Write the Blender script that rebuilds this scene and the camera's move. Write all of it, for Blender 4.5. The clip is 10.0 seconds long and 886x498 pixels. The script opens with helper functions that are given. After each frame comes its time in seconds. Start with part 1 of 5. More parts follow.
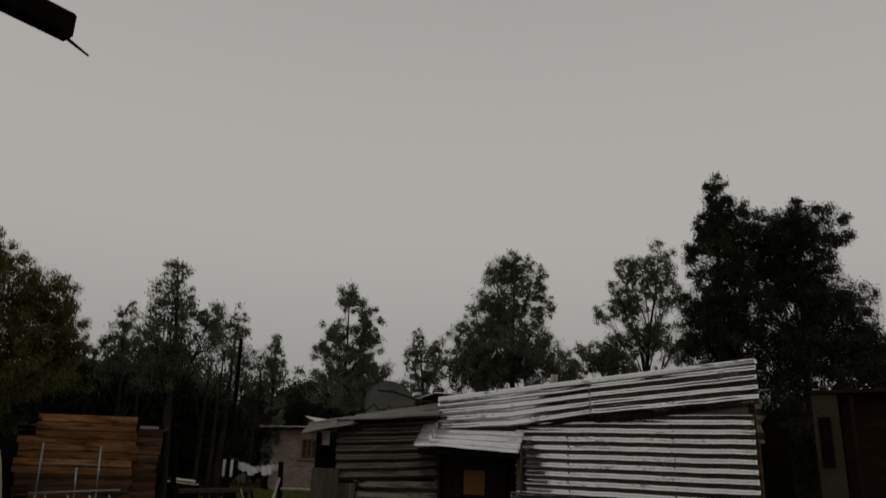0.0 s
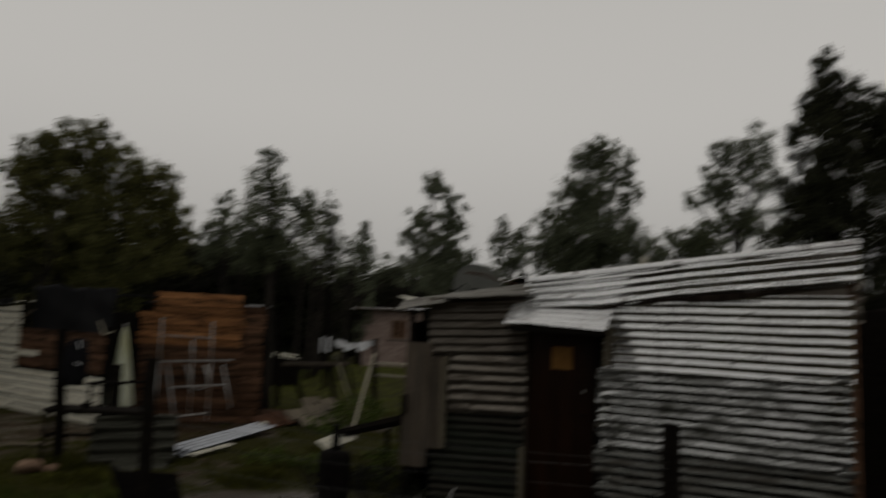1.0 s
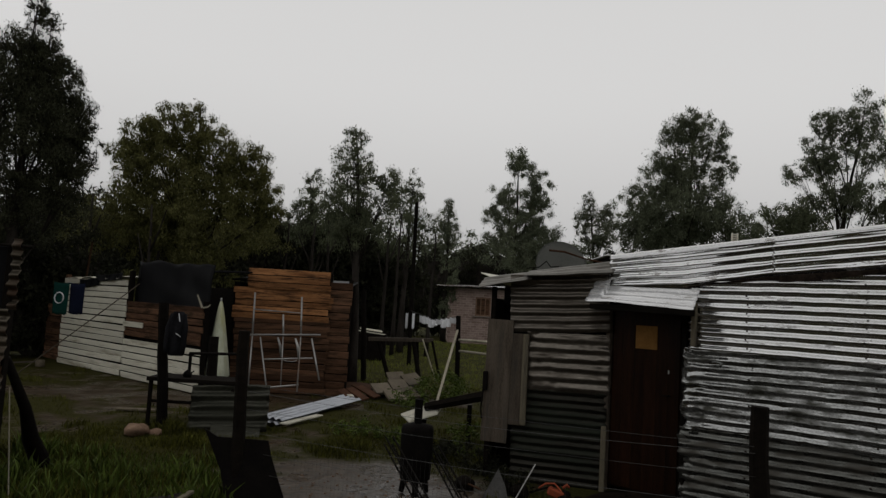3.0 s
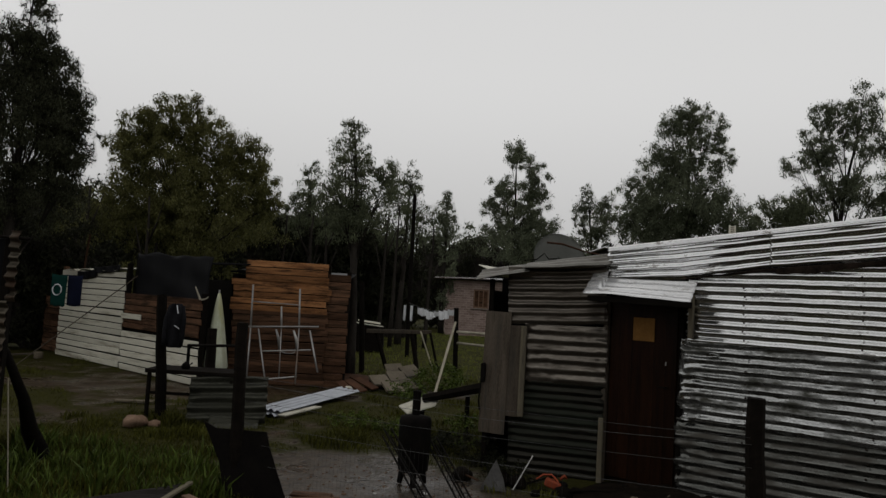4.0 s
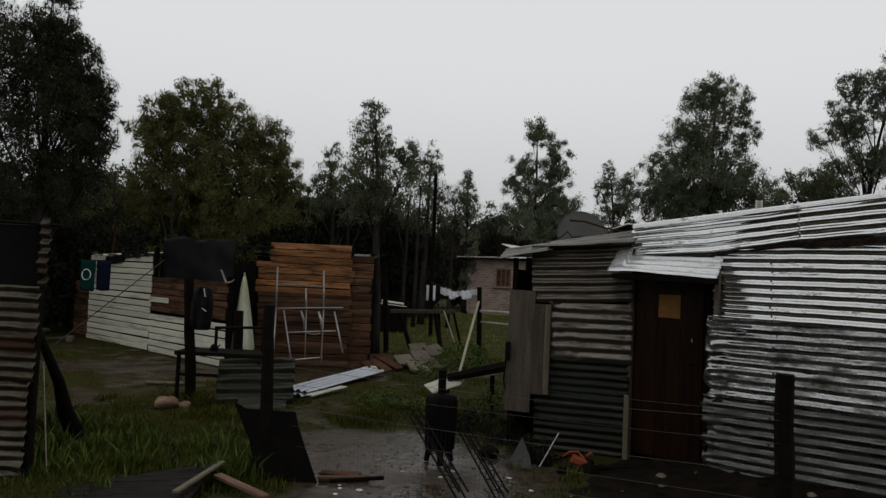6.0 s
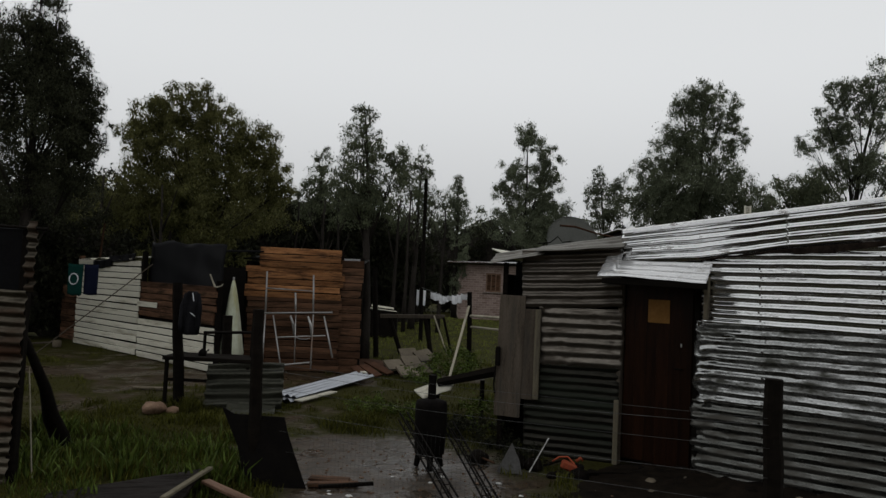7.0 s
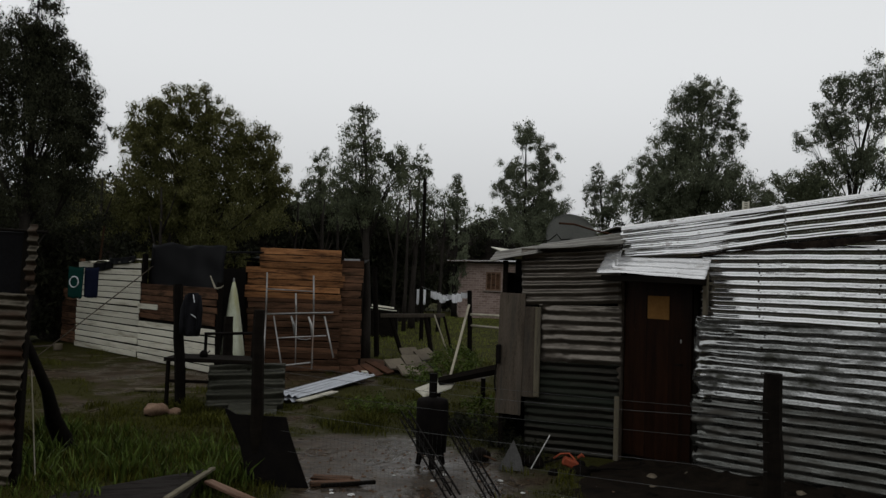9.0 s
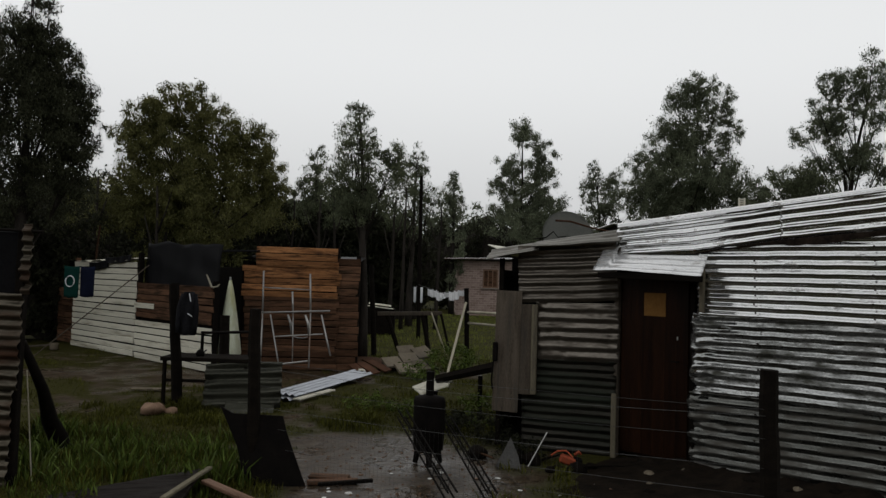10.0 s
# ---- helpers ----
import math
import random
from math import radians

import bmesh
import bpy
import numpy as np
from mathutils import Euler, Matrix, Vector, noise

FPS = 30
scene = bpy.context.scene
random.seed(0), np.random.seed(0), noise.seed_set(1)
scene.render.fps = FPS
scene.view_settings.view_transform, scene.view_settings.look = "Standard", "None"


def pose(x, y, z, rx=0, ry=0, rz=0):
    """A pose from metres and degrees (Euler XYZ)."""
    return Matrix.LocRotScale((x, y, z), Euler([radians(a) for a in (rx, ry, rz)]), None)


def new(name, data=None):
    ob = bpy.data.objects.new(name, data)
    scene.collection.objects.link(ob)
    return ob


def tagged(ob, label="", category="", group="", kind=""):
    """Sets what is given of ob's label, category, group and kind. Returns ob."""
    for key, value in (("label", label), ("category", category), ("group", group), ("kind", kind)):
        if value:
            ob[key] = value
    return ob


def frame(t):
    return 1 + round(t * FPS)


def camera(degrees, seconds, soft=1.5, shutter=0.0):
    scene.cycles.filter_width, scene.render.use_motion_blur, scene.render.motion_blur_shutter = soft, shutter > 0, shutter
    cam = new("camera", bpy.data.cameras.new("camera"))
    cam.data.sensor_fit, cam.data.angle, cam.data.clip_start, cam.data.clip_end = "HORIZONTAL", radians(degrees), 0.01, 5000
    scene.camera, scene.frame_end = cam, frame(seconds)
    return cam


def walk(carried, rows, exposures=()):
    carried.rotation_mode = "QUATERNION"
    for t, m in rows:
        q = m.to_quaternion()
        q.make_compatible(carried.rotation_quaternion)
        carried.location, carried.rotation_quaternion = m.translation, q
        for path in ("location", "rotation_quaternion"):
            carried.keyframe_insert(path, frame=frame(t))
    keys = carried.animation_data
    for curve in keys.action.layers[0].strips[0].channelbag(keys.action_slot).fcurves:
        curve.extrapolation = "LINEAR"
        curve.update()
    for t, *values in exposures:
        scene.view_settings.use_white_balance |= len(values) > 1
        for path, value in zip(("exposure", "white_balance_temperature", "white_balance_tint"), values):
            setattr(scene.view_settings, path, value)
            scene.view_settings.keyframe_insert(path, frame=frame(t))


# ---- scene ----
cam = camera(63.88, 10.0, soft=1.4, shutter=0.8)
walk(cam, [
    (0.0, pose(0.044, 0.088, 1.772, 106.337, -1.677, -14.118)),
    (0.3, pose(0.033, 0.040, 1.758, 105.271, -2.039, -14.437)),
    (0.5, pose(0.026, 0.009, 1.748, 104.437, -2.312, -14.176)),
    (0.7, pose(0.007, 0.019, 1.731, 102.551, -2.593, -12.540)),
    (0.8, pose(-0.003, 0.023, 1.722, 101.228, -2.698, -11.310)),
    (0.9, pose(-0.013, 0.028, 1.714, 98.914, -2.649, -9.589)),
    (1.0, pose(-0.023, 0.033, 1.705, 97.028, -2.683, -7.470)),
    (1.2, pose(-0.015, 0.043, 1.709, 96.385, -2.447, -3.235)),
    (1.3, pose(-0.011, 0.048, 1.711, 95.949, -2.522, -1.662)),
    (1.5, pose(-0.003, 0.058, 1.714, 95.750, -2.613, -0.422)),
    (2.0, pose(-0.005, -0.001, 1.702, 95.417, -3.266, -0.627)),
    (2.5, pose(0.009, 0.017, 1.701, 95.081, -3.357, -0.622)),
    (4.0, pose(0.010, 0.010, 1.700, 94.267, -3.393, -0.843)),
    (4.5, pose(-0.001, 0.003, 1.701, 93.686, -3.287, -0.816)),
    (5.0, pose(0.001, -0.004, 1.696, 93.433, -2.865, -1.386)),
    (5.5, pose(-0.008, 0.000, 1.703, 92.612, -2.593, 0.103)),
    (5.7, pose(-0.008, 0.002, 1.703, 92.450, -2.600, 0.950)),
    (6.8, pose(-0.008, 0.010, 1.701, 92.930, -2.680, 0.420)),
    (7.0, pose(-0.008, 0.012, 1.701, 92.956, -2.680, 0.142)),
    (7.5, pose(0.002, 0.027, 1.717, 92.739, -2.194, -0.103)),
    (8.0, pose(-0.005, 0.009, 1.700, 92.980, -2.317, -0.070)),
    (8.5, pose(-0.014, -0.009, 1.698, 92.715, -2.306, 0.077)),
    (9.0, pose(-0.006, -0.007, 1.696, 92.888, -2.051, 0.145)),
    (9.5, pose(-0.002, -0.008, 1.698, 92.850, -1.773, -0.231)),
    (10.0, pose(-0.000, -0.001, 1.700, 92.701, -1.798, -0.085)),
], exposures=[(0.0, -2.58, 7000, 11), (0.5, -2.48, 7000, 11), (1.0, -2.36, 7000, 11), (1.5, -1.95, 6800, 12), (2.5, -1.88, 6680, 11.5),
                (4.0, -1.82, 6650, 11), (5.5, -1.75, 6500, 10), (9.0, -1.65, 6450, 10), (9.6, -1.64, 6480, 10), (10.0, -1.55, 6520, 10)])

# world: heavy overcast, rain
world = bpy.data.worlds.new("overcast")
scene.world = world
world.use_nodes = True
wn, wl = world.node_tree.nodes, world.node_tree.links
sky = wn.new("ShaderNodeTexSky")
sky.sky_type, sky.sun_disc = "NISHITA", False
sky.sun_elevation, sky.sun_rotation = radians(55), radians(200)
sky.dust_density = 6.0
grey = wn.new("ShaderNodeHueSaturation")
grey.inputs["Saturation"].default_value = 0.12
wl.new(sky.outputs[0], grey.inputs["Color"])
mixw = wn.new("ShaderNodeMix")
mixw.data_type = "RGBA"
mixw.inputs[0].default_value = 0.93
wl.new(grey.outputs[0], mixw.inputs[6])
mixw.inputs[7].default_value = (21.5, 21.9, 22.1, 1)
up, rise, cloud = wn.new("ShaderNodeTexCoord"), wn.new("ShaderNodeSeparateXYZ"), wn.new("ShaderNodeMapRange")
wl.new(up.outputs["Generated"], rise.inputs[0])
wl.new(rise.outputs["Z"], cloud.inputs[0])
cloud.interpolation_type = "SMOOTHSTEP"
cloud.inputs[1].default_value, cloud.inputs[2].default_value = 0.35, 1.0
cloud.inputs[3].default_value, cloud.inputs[4].default_value = 1.0, 0.66
low = wn.new("ShaderNodeMapRange")
low.interpolation_type = "SMOOTHSTEP"
wl.new(rise.outputs["Z"], low.inputs[0])
low.inputs[1].default_value, low.inputs[2].default_value = 0.0, 0.32
low.inputs[3].default_value, low.inputs[4].default_value = 0.76, 1.06
veil = wn.new("ShaderNodeMath")
veil.operation = "MULTIPLY"
wl.new(cloud.outputs[0], veil.inputs[0])
wl.new(low.outputs[0], veil.inputs[1])
heavy = wn.new("ShaderNodeVectorMath")
heavy.operation = "SCALE"
wl.new(mixw.outputs[2], heavy.inputs[0])
wl.new(veil.outputs[0], heavy.inputs["Scale"])
wl.new(heavy.outputs[0], wn["Background"].inputs[0])
wn["Background"].inputs[1].default_value = 0.11
sun = new("sun", bpy.data.lights.new("sun", "SUN"))
sun.data.energy, sun.data.angle, sun.data.color = 0.3, radians(40), (1.0, 0.97, 0.93)
sun.matrix_world = pose(0, 0, 30, 35, 0, 200)


# ---- materials ----
def material(name, c1, c2, scale=4.0, rough=0.7, metal=0.0, bump=0.3, stretch=(1, 1, 1), dirt=None, dirt_amount=0.5,
             dirt_scale=1.2, vary=0.25, island=False, fine=40.0, rough_dirt=None, spec=0.06):
    """Two-scale noise between c1 and c2, stains of colour dirt, relief; vary changes it from piece to piece."""
    m = bpy.data.materials.new(name)
    m.use_nodes = True
    n, l = m.node_tree.nodes, m.node_tree.links
    bsdf = n["Principled BSDF"]
    co, info, mp = n.new("ShaderNodeTexCoord"), n.new("ShaderNodeObjectInfo"), n.new("ShaderNodeMapping")
    shift = n.new("ShaderNodeMath")
    shift.operation = "MULTIPLY"
    shift.inputs[1].default_value = 37.0
    l.new(info.outputs["Random"], shift.inputs[0])
    l.new(co.outputs["Object"], mp.inputs["Vector"])
    l.new(shift.outputs[0], mp.inputs["Location"])
    mp.inputs["Scale"].default_value = stretch
    big, small = n.new("ShaderNodeTexNoise"), n.new("ShaderNodeTexNoise")
    for t, s in ((big, scale), (small, fine)):
        t.inputs["Scale"].default_value = s
        t.inputs["Detail"].default_value = 5
        l.new(mp.outputs[0], t.inputs["Vector"])
    both = n.new("ShaderNodeMath")
    both.operation = "MULTIPLY_ADD"
    l.new(small.outputs[0], both.inputs[0])
    both.inputs[1].default_value = 0.45
    half = n.new("ShaderNodeMath")
    half.operation = "MULTIPLY"
    half.inputs[1].default_value = 0.55
    l.new(big.outputs[0], half.inputs[0])
    l.new(half.outputs[0], both.inputs[2])
    ramp = n.new("ShaderNodeValToRGB")
    ramp.color_ramp.elements[0].position, ramp.color_ramp.elements[1].position = 0.36, 0.64
    ramp.color_ramp.elements[0].color, ramp.color_ramp.elements[1].color = (*c1, 1), (*c2, 1)
    l.new(both.outputs[0], ramp.inputs[0])
    colour = ramp.outputs[0]
    if dirt:
        stain = n.new("ShaderNodeTexNoise")
        stain.inputs["Scale"].default_value, stain.inputs["Detail"].default_value = dirt_scale, 7
        stain.inputs["Roughness"].default_value = 0.65
        l.new(mp.outputs[0], stain.inputs["Vector"])
        edge = n.new("ShaderNodeValToRGB")
        edge.color_ramp.elements[0].position = 0.62 - 0.3 * dirt_amount
        edge.color_ramp.elements[1].position = 0.75 - 0.22 * dirt_amount
        l.new(stain.outputs[0], edge.inputs[0])
        mx = n.new("ShaderNodeMix")
        mx.data_type = "RGBA"
        l.new(edge.outputs[0], mx.inputs[0])
        l.new(colour, mx.inputs[6])
        mx.inputs[7].default_value = (*dirt, 1)
        colour = mx.outputs[2]
        for socket, a, b in (("Metallic", metal, metal * 0.3), ("Roughness", rough, rough_dirt or min(1, rough + 0.3))):
            mr = n.new("ShaderNodeMapRange")
            mr.inputs[3].default_value, mr.inputs[4].default_value = a, b
            l.new(edge.outputs[0], mr.inputs[0])
            l.new(mr.outputs[0], bsdf.inputs[socket])
    else:
        bsdf.inputs["Metallic"].default_value = metal
        mr = n.new("ShaderNodeMapRange")
        mr.inputs[3].default_value, mr.inputs[4].default_value = max(0.05, rough - 0.12), min(1, rough + 0.12)
        l.new(both.outputs[0], mr.inputs[0])
        l.new(mr.outputs[0], bsdf.inputs["Roughness"])
    hsv = n.new("ShaderNodeHueSaturation")
    vr = n.new("ShaderNodeMapRange")
    vr.inputs[3].default_value, vr.inputs[4].default_value = 1 - vary, 1 + vary
    if island:
        geo = n.new("ShaderNodeNewGeometry")
        l.new(geo.outputs["Random Per Island"], vr.inputs[0])
    else:
        l.new(info.outputs["Random"], vr.inputs[0])
    l.new(vr.outputs[0], hsv.inputs["Value"])
    l.new(colour, hsv.inputs["Color"])
    l.new(hsv.outputs[0], bsdf.inputs["Base Color"])
    bsdf.inputs["Specular IOR Level"].default_value = spec
    if bump:
        bp = n.new("ShaderNodeBump")
        bp.inputs["Strength"].default_value, bp.inputs["Distance"].default_value = bump, 0.01
        l.new(both.outputs[0], bp.inputs["Height"])
        l.new(bp.outputs[0], bsdf.inputs["Normal"])
    return m


ZINC = material("weathered_zinc", (0.62, 0.625, 0.62), (0.82, 0.825, 0.82), 3, 0.08, 0.97, 0.02, (1.2, 1, 5), (0.12, 0.11, 0.095), 0.16, 2.6, 0.10)
ZINC_BRIGHT = material("bright_zinc", (0.6882, 0.6929, 0.6929), (0.837, 0.8417, 0.8417), 3, 0.10, 0.97, 0.015, (1.2, 1, 4), (0.2, 0.17, 0.14), 0.1, 3.0, 0.08)
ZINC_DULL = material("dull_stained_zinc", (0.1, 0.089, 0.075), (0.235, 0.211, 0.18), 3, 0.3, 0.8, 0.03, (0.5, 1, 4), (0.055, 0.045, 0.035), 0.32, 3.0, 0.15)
ZINC_NEAR = material("rust_streaked_dark_zinc", (0.056, 0.048, 0.036), (0.135, 0.119, 0.092), 3, 0.4, 0.75, 0.05, (0.5, 1, 3), (0.06, 0.032, 0.02), 0.4, 1.6, 0.15)
ZINC_PALE = material("pale_weathered_zinc", (0.74, 0.745, 0.75), (0.85, 0.855, 0.86), 3, 0.26, 0.6, 0.05, (1.0, 6, 6), (0.20, 0.18, 0.15), 0.22, 5.0, 0.05)
ZINC_ROOF = material("streaked_grey_zinc", (0.13, 0.125, 0.11), (0.27, 0.26, 0.235), 3, 0.4, 0.7, 0.1, (0.6, 6, 6), (0.07, 0.06, 0.05), 0.35, 1.6, 0.15)
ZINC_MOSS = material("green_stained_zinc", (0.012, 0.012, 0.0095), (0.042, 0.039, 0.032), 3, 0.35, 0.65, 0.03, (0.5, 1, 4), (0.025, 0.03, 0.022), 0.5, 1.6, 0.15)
# dirt, plus the wall's fade to dark lower down, put into the colour
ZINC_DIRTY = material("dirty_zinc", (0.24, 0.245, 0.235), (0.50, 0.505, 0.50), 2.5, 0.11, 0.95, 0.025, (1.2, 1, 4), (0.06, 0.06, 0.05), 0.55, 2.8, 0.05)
ZINC_LOW_DIM = material("dirty_zinc_low_shade", (0.062, 0.064, 0.058), (0.165, 0.167, 0.155), 2.5, 0.18, 0.9, 0.03, (1.2, 1, 5), (0.075, 0.07, 0.06), 0.6, 2.6, 0.10)
ZINC_PANEL = material("dark_ribbed_zinc", (0.03, 0.031, 0.024), (0.085, 0.084, 0.067), 3, 0.42, 0.6, 0.15, (0.5, 1, 2), (0.04, 0.04, 0.03), 0.45, 1.6, 0.15)
WING = material("dark_brown_wing", (0.012, 0.0065, 0.004), (0.034, 0.018, 0.010), 3, 0.8, 0, 0.4, (0.8, 6, 7))
RUSTY_EDGE = material("rusty_dark_edge", (0.010, 0.008, 0.007), (0.05, 0.036, 0.028), 9, 0.8, 0.2, 0.3)
ZINC_GROUND = material("bluish_zinc", (0.255, 0.272, 0.2975), (0.391, 0.408, 0.442), 3, 0.3, 0.9, 0.03, (1.2, 1, 5))
RUST = material("rusted_sheet", (0.055, 0.028, 0.017), (0.105, 0.05, 0.03), 5, 0.75, 0.2, 0.3, dirt=(0.05, 0.03, 0.02))
IRON = material("black_iron", (0.00432, 0.003685, 0.00341), (0.01008, 0.008375, 0.00713), 9, 0.82, 0.0, 0.3)
WIRE = material("galvanised_wire", (0.06, 0.06, 0.06), (0.13, 0.13, 0.13), 20, 0.5, 0.6, 0)
PIPE = material("grey_steel_pipe", (0.27, 0.265, 0.255), (0.42, 0.415, 0.4), 9, 0.4, 0.6, 0.1, dirt=(0.2, 0.13, 0.09), dirt_amount=0.2)
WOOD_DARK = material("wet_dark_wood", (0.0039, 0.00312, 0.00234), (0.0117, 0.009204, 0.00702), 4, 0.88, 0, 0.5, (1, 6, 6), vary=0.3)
WOOD_GREY = material("weathered_grey_board", (0.052, 0.042, 0.032), (0.125, 0.103, 0.08), 3, 0.7, 0, 0.5, (7, 7, 0.7), (0.05, 0.045, 0.038), 0.35, 1.5)
WOOD_ORANGE = material("orange_pine_board", (0.17, 0.074, 0.030), (0.42, 0.20, 0.085), 3, 0.55, 0, 0.5, (0.8, 5, 6), (0.05, 0.026, 0.015), 0.47, 3.2, 0.4)
WOOD_BROWN = material("brown_board", (0.060, 0.031, 0.018), (0.155, 0.082, 0.048), 3, 0.6, 0, 0.5, (0.8, 5, 6), (0.034, 0.022, 0.014), 0.5, 2.0, 0.42)
BATTEN = material("pale_weathered_batten", (0.12, 0.1048, 0.07216), (0.22, 0.194, 0.1378), 3, 0.7, 0, 0.5, (7, 7, 0.7), (0.07, 0.06, 0.05), 0.3, 1.5)
WOOD_RED = material("wet_reddish_board", (0.10, 0.058, 0.038), (0.21, 0.13, 0.09), 3, 0.5, 0, 0.5, (0.8, 5, 6), (0.06, 0.035, 0.022), 0.35, 2.0)
WOOD_SOOT = material("sooty_wet_board", (0.008, 0.006, 0.005), (0.030, 0.023, 0.019), 3, 0.6, 0, 0.5, (1.2, 9, 6), (0.012, 0.009, 0.007), 0.4, 2.0)
WOOD_PALE = material("pale_pole", (0.33, 0.30, 0.23), (0.46, 0.42, 0.33), 4, 0.6, 0, 0.3, (1, 1, 1), (0.18, 0.16, 0.12), 0.3)
DOOR = material("dark_varnished_door", (0.006, 0.0026, 0.0013), (0.021, 0.0078, 0.003), 3, 0.4, 0, 0.2, (7, 7, 0.7))
WHITE_BOARD = material("dirty_white_paint", (0.55, 0.53, 0.44), (0.67, 0.645, 0.545), 3, 0.55, 0, 0.2, (0.5, 3, 5), (0.30, 0.27, 0.2), 0.28, 1.6, 0.12)
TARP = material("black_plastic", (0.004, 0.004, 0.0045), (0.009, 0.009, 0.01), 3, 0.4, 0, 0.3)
# cardboard brown, dimmed in the colour for the shade under the awning
PAPER = material("brown_cardboard", (0.204, 0.102, 0.02975), (0.272, 0.1403, 0.0425), 5, 0.8, 0, 0.1)
CLOTH_W = material("white_cloth", (0.6, 0.61, 0.63), (0.75, 0.76, 0.78), 6, 0.9, 0, 0.2)
CLOTH_G = material("green_cloth", (0.003, 0.028, 0.023), (0.006, 0.042, 0.034), 6, 0.9, 0, 0.2)
CLOTH_N = material("navy_cloth", (0.004, 0.0055, 0.014), (0.007, 0.0095, 0.0225), 6, 0.9, 0, 0.2)
CLOTH_B = material("black_cloth", (0.006, 0.006, 0.007), (0.014, 0.014, 0.016), 6, 0.95, 0, 0.2)
CANVAS = material("pale_green_canvas", (0.42, 0.45, 0.34), (0.58, 0.60, 0.48), 4, 0.8, 0, 0.3, (1, 1, 0.3), (0.36, 0.34, 0.12), 0.3)
ORANGE = material("orange_plastic", (0.29, 0.062, 0.03), (0.37, 0.09, 0.045), 6, 0.55, 0, 0.1)
STONE = material("pale_brown_stone", (0.125, 0.078, 0.052), (0.225, 0.148, 0.102), 6, 0.75, 0, 0.5)
SLAB = material("grey_concrete_slab", (0.095, 0.0776, 0.05576), (0.165, 0.1377, 0.1), 5, 0.6, 0, 0.4, dirt=(0.09, 0.08, 0.065), dirt_amount=0.3)
GREY_SLATE = material("grey_slate", (0.085, 0.083, 0.078), (0.1445, 0.1411, 0.1365), 5, 0.5, 0, 0.3)
BRICK = material("pinkish_brick", (0.28, 0.205, 0.175), (0.40, 0.31, 0.27), 2, 0.85, 0, 0.3, vary=0.2)


def add_courses(m, dark):
    """Brick courses of real size over a material's colour, on walls that face along y."""
    n, l = m.node_tree.nodes, m.node_tree.links
    bsdf = n["Principled BSDF"]
    co, mp, br = n.new("ShaderNodeTexCoord"), n.new("ShaderNodeMapping"), n.new("ShaderNodeTexBrick")
    mp.inputs["Rotation"].default_value = (radians(-90), 0, 0)
    l.new(co.outputs["Object"], mp.inputs[0])
    l.new(mp.outputs[0], br.inputs["Vector"])
    br.inputs["Scale"].default_value = 1.0
    br.inputs["Brick Width"].default_value, br.inputs["Row Height"].default_value, br.inputs["Mortar Size"].default_value = 0.30, 0.12, 0.012
    br.inputs["Color1"].default_value, br.inputs["Color2"].default_value, br.inputs["Mortar"].default_value = (1, 1, 1, 1), (0.66, 0.62, 0.6, 1), (*dark, 1)
    mx = n.new("ShaderNodeMix")
    mx.data_type, mx.blend_type = "RGBA", "MULTIPLY"
    mx.inputs[0].default_value = 1.0
    source = bsdf.inputs["Base Color"].links[0].from_socket
    l.new(source, mx.inputs[6])
    l.new(br.outputs["Color"], mx.inputs[7])
    l.new(mx.outputs[2], bsdf.inputs["Base Color"])


add_courses(BRICK, (1.15, 1.2, 1.25))
MORTAR = material("mortar", (0.26, 0.22, 0.19), (0.34, 0.295, 0.26), 3, 0.9, 0, 0.2)
PLASTER = material("beige_plaster", (0.044, 0.0368, 0.0224), (0.088, 0.0752, 0.048), 2, 0.85, 0, 0.2, dirt=(0.07, 0.06, 0.045), dirt_amount=0.35)
DISH = material("grey_dish", (0.16, 0.165, 0.150), (0.215, 0.22, 0.20), 3, 0.5, 0.2, 0)
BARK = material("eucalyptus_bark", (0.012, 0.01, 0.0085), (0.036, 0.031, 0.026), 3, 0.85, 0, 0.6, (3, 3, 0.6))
LEAF = material("eucalyptus_leaves", (0.0683, 0.0796, 0.0455), (0.1333, 0.1511, 0.0845), 1.5, 0.55, 0, 0, vary=0.5, island=True, fine=3.0, spec=0.12)
# far leaves: rain haze painted in as a paler, greyer green
LEAF_FAR = material("haze_paled_leaves", (0.0856, 0.0997, 0.0625), (0.1491, 0.1665, 0.1034), 0.6, 0.55, 0, 0, vary=0.5, island=True, fine=3.0, spec=0.12)
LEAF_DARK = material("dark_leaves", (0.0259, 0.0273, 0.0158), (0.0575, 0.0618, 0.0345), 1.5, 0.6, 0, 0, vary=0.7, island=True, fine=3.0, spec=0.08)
# darker copy of the dark leaves, with the canopy's shade in the colour
LEAF_SHADED = material("shaded_dark_leaves", (0.014, 0.015, 0.0085), (0.034, 0.036, 0.020), 0.6, 0.6, 0, 0, vary=0.6, island=True, fine=3.0, spec=0.08)
LEAF_WARM = material("olive_leaves", (0.0705, 0.0727, 0.0249), (0.1411, 0.1386, 0.0481), 1.5, 0.55, 0, 0, vary=0.5, island=True, fine=3.0, spec=0.12)


def translucent(m, amount):
    """Lets part of the light through a thin leaf."""
    n, l = m.node_tree.nodes, m.node_tree.links
    bsdf, out = n["Principled BSDF"], n["Material Output"]
    thin, both = n.new("ShaderNodeBsdfTranslucent"), n.new("ShaderNodeMixShader")
    l.new(bsdf.inputs["Base Color"].links[0].from_socket, thin.inputs["Color"])
    both.inputs[0].default_value = amount
    l.new(bsdf.outputs[0], both.inputs[1])
    l.new(thin.outputs[0], both.inputs[2])
    l.new(both.outputs[0], out.inputs["Surface"])


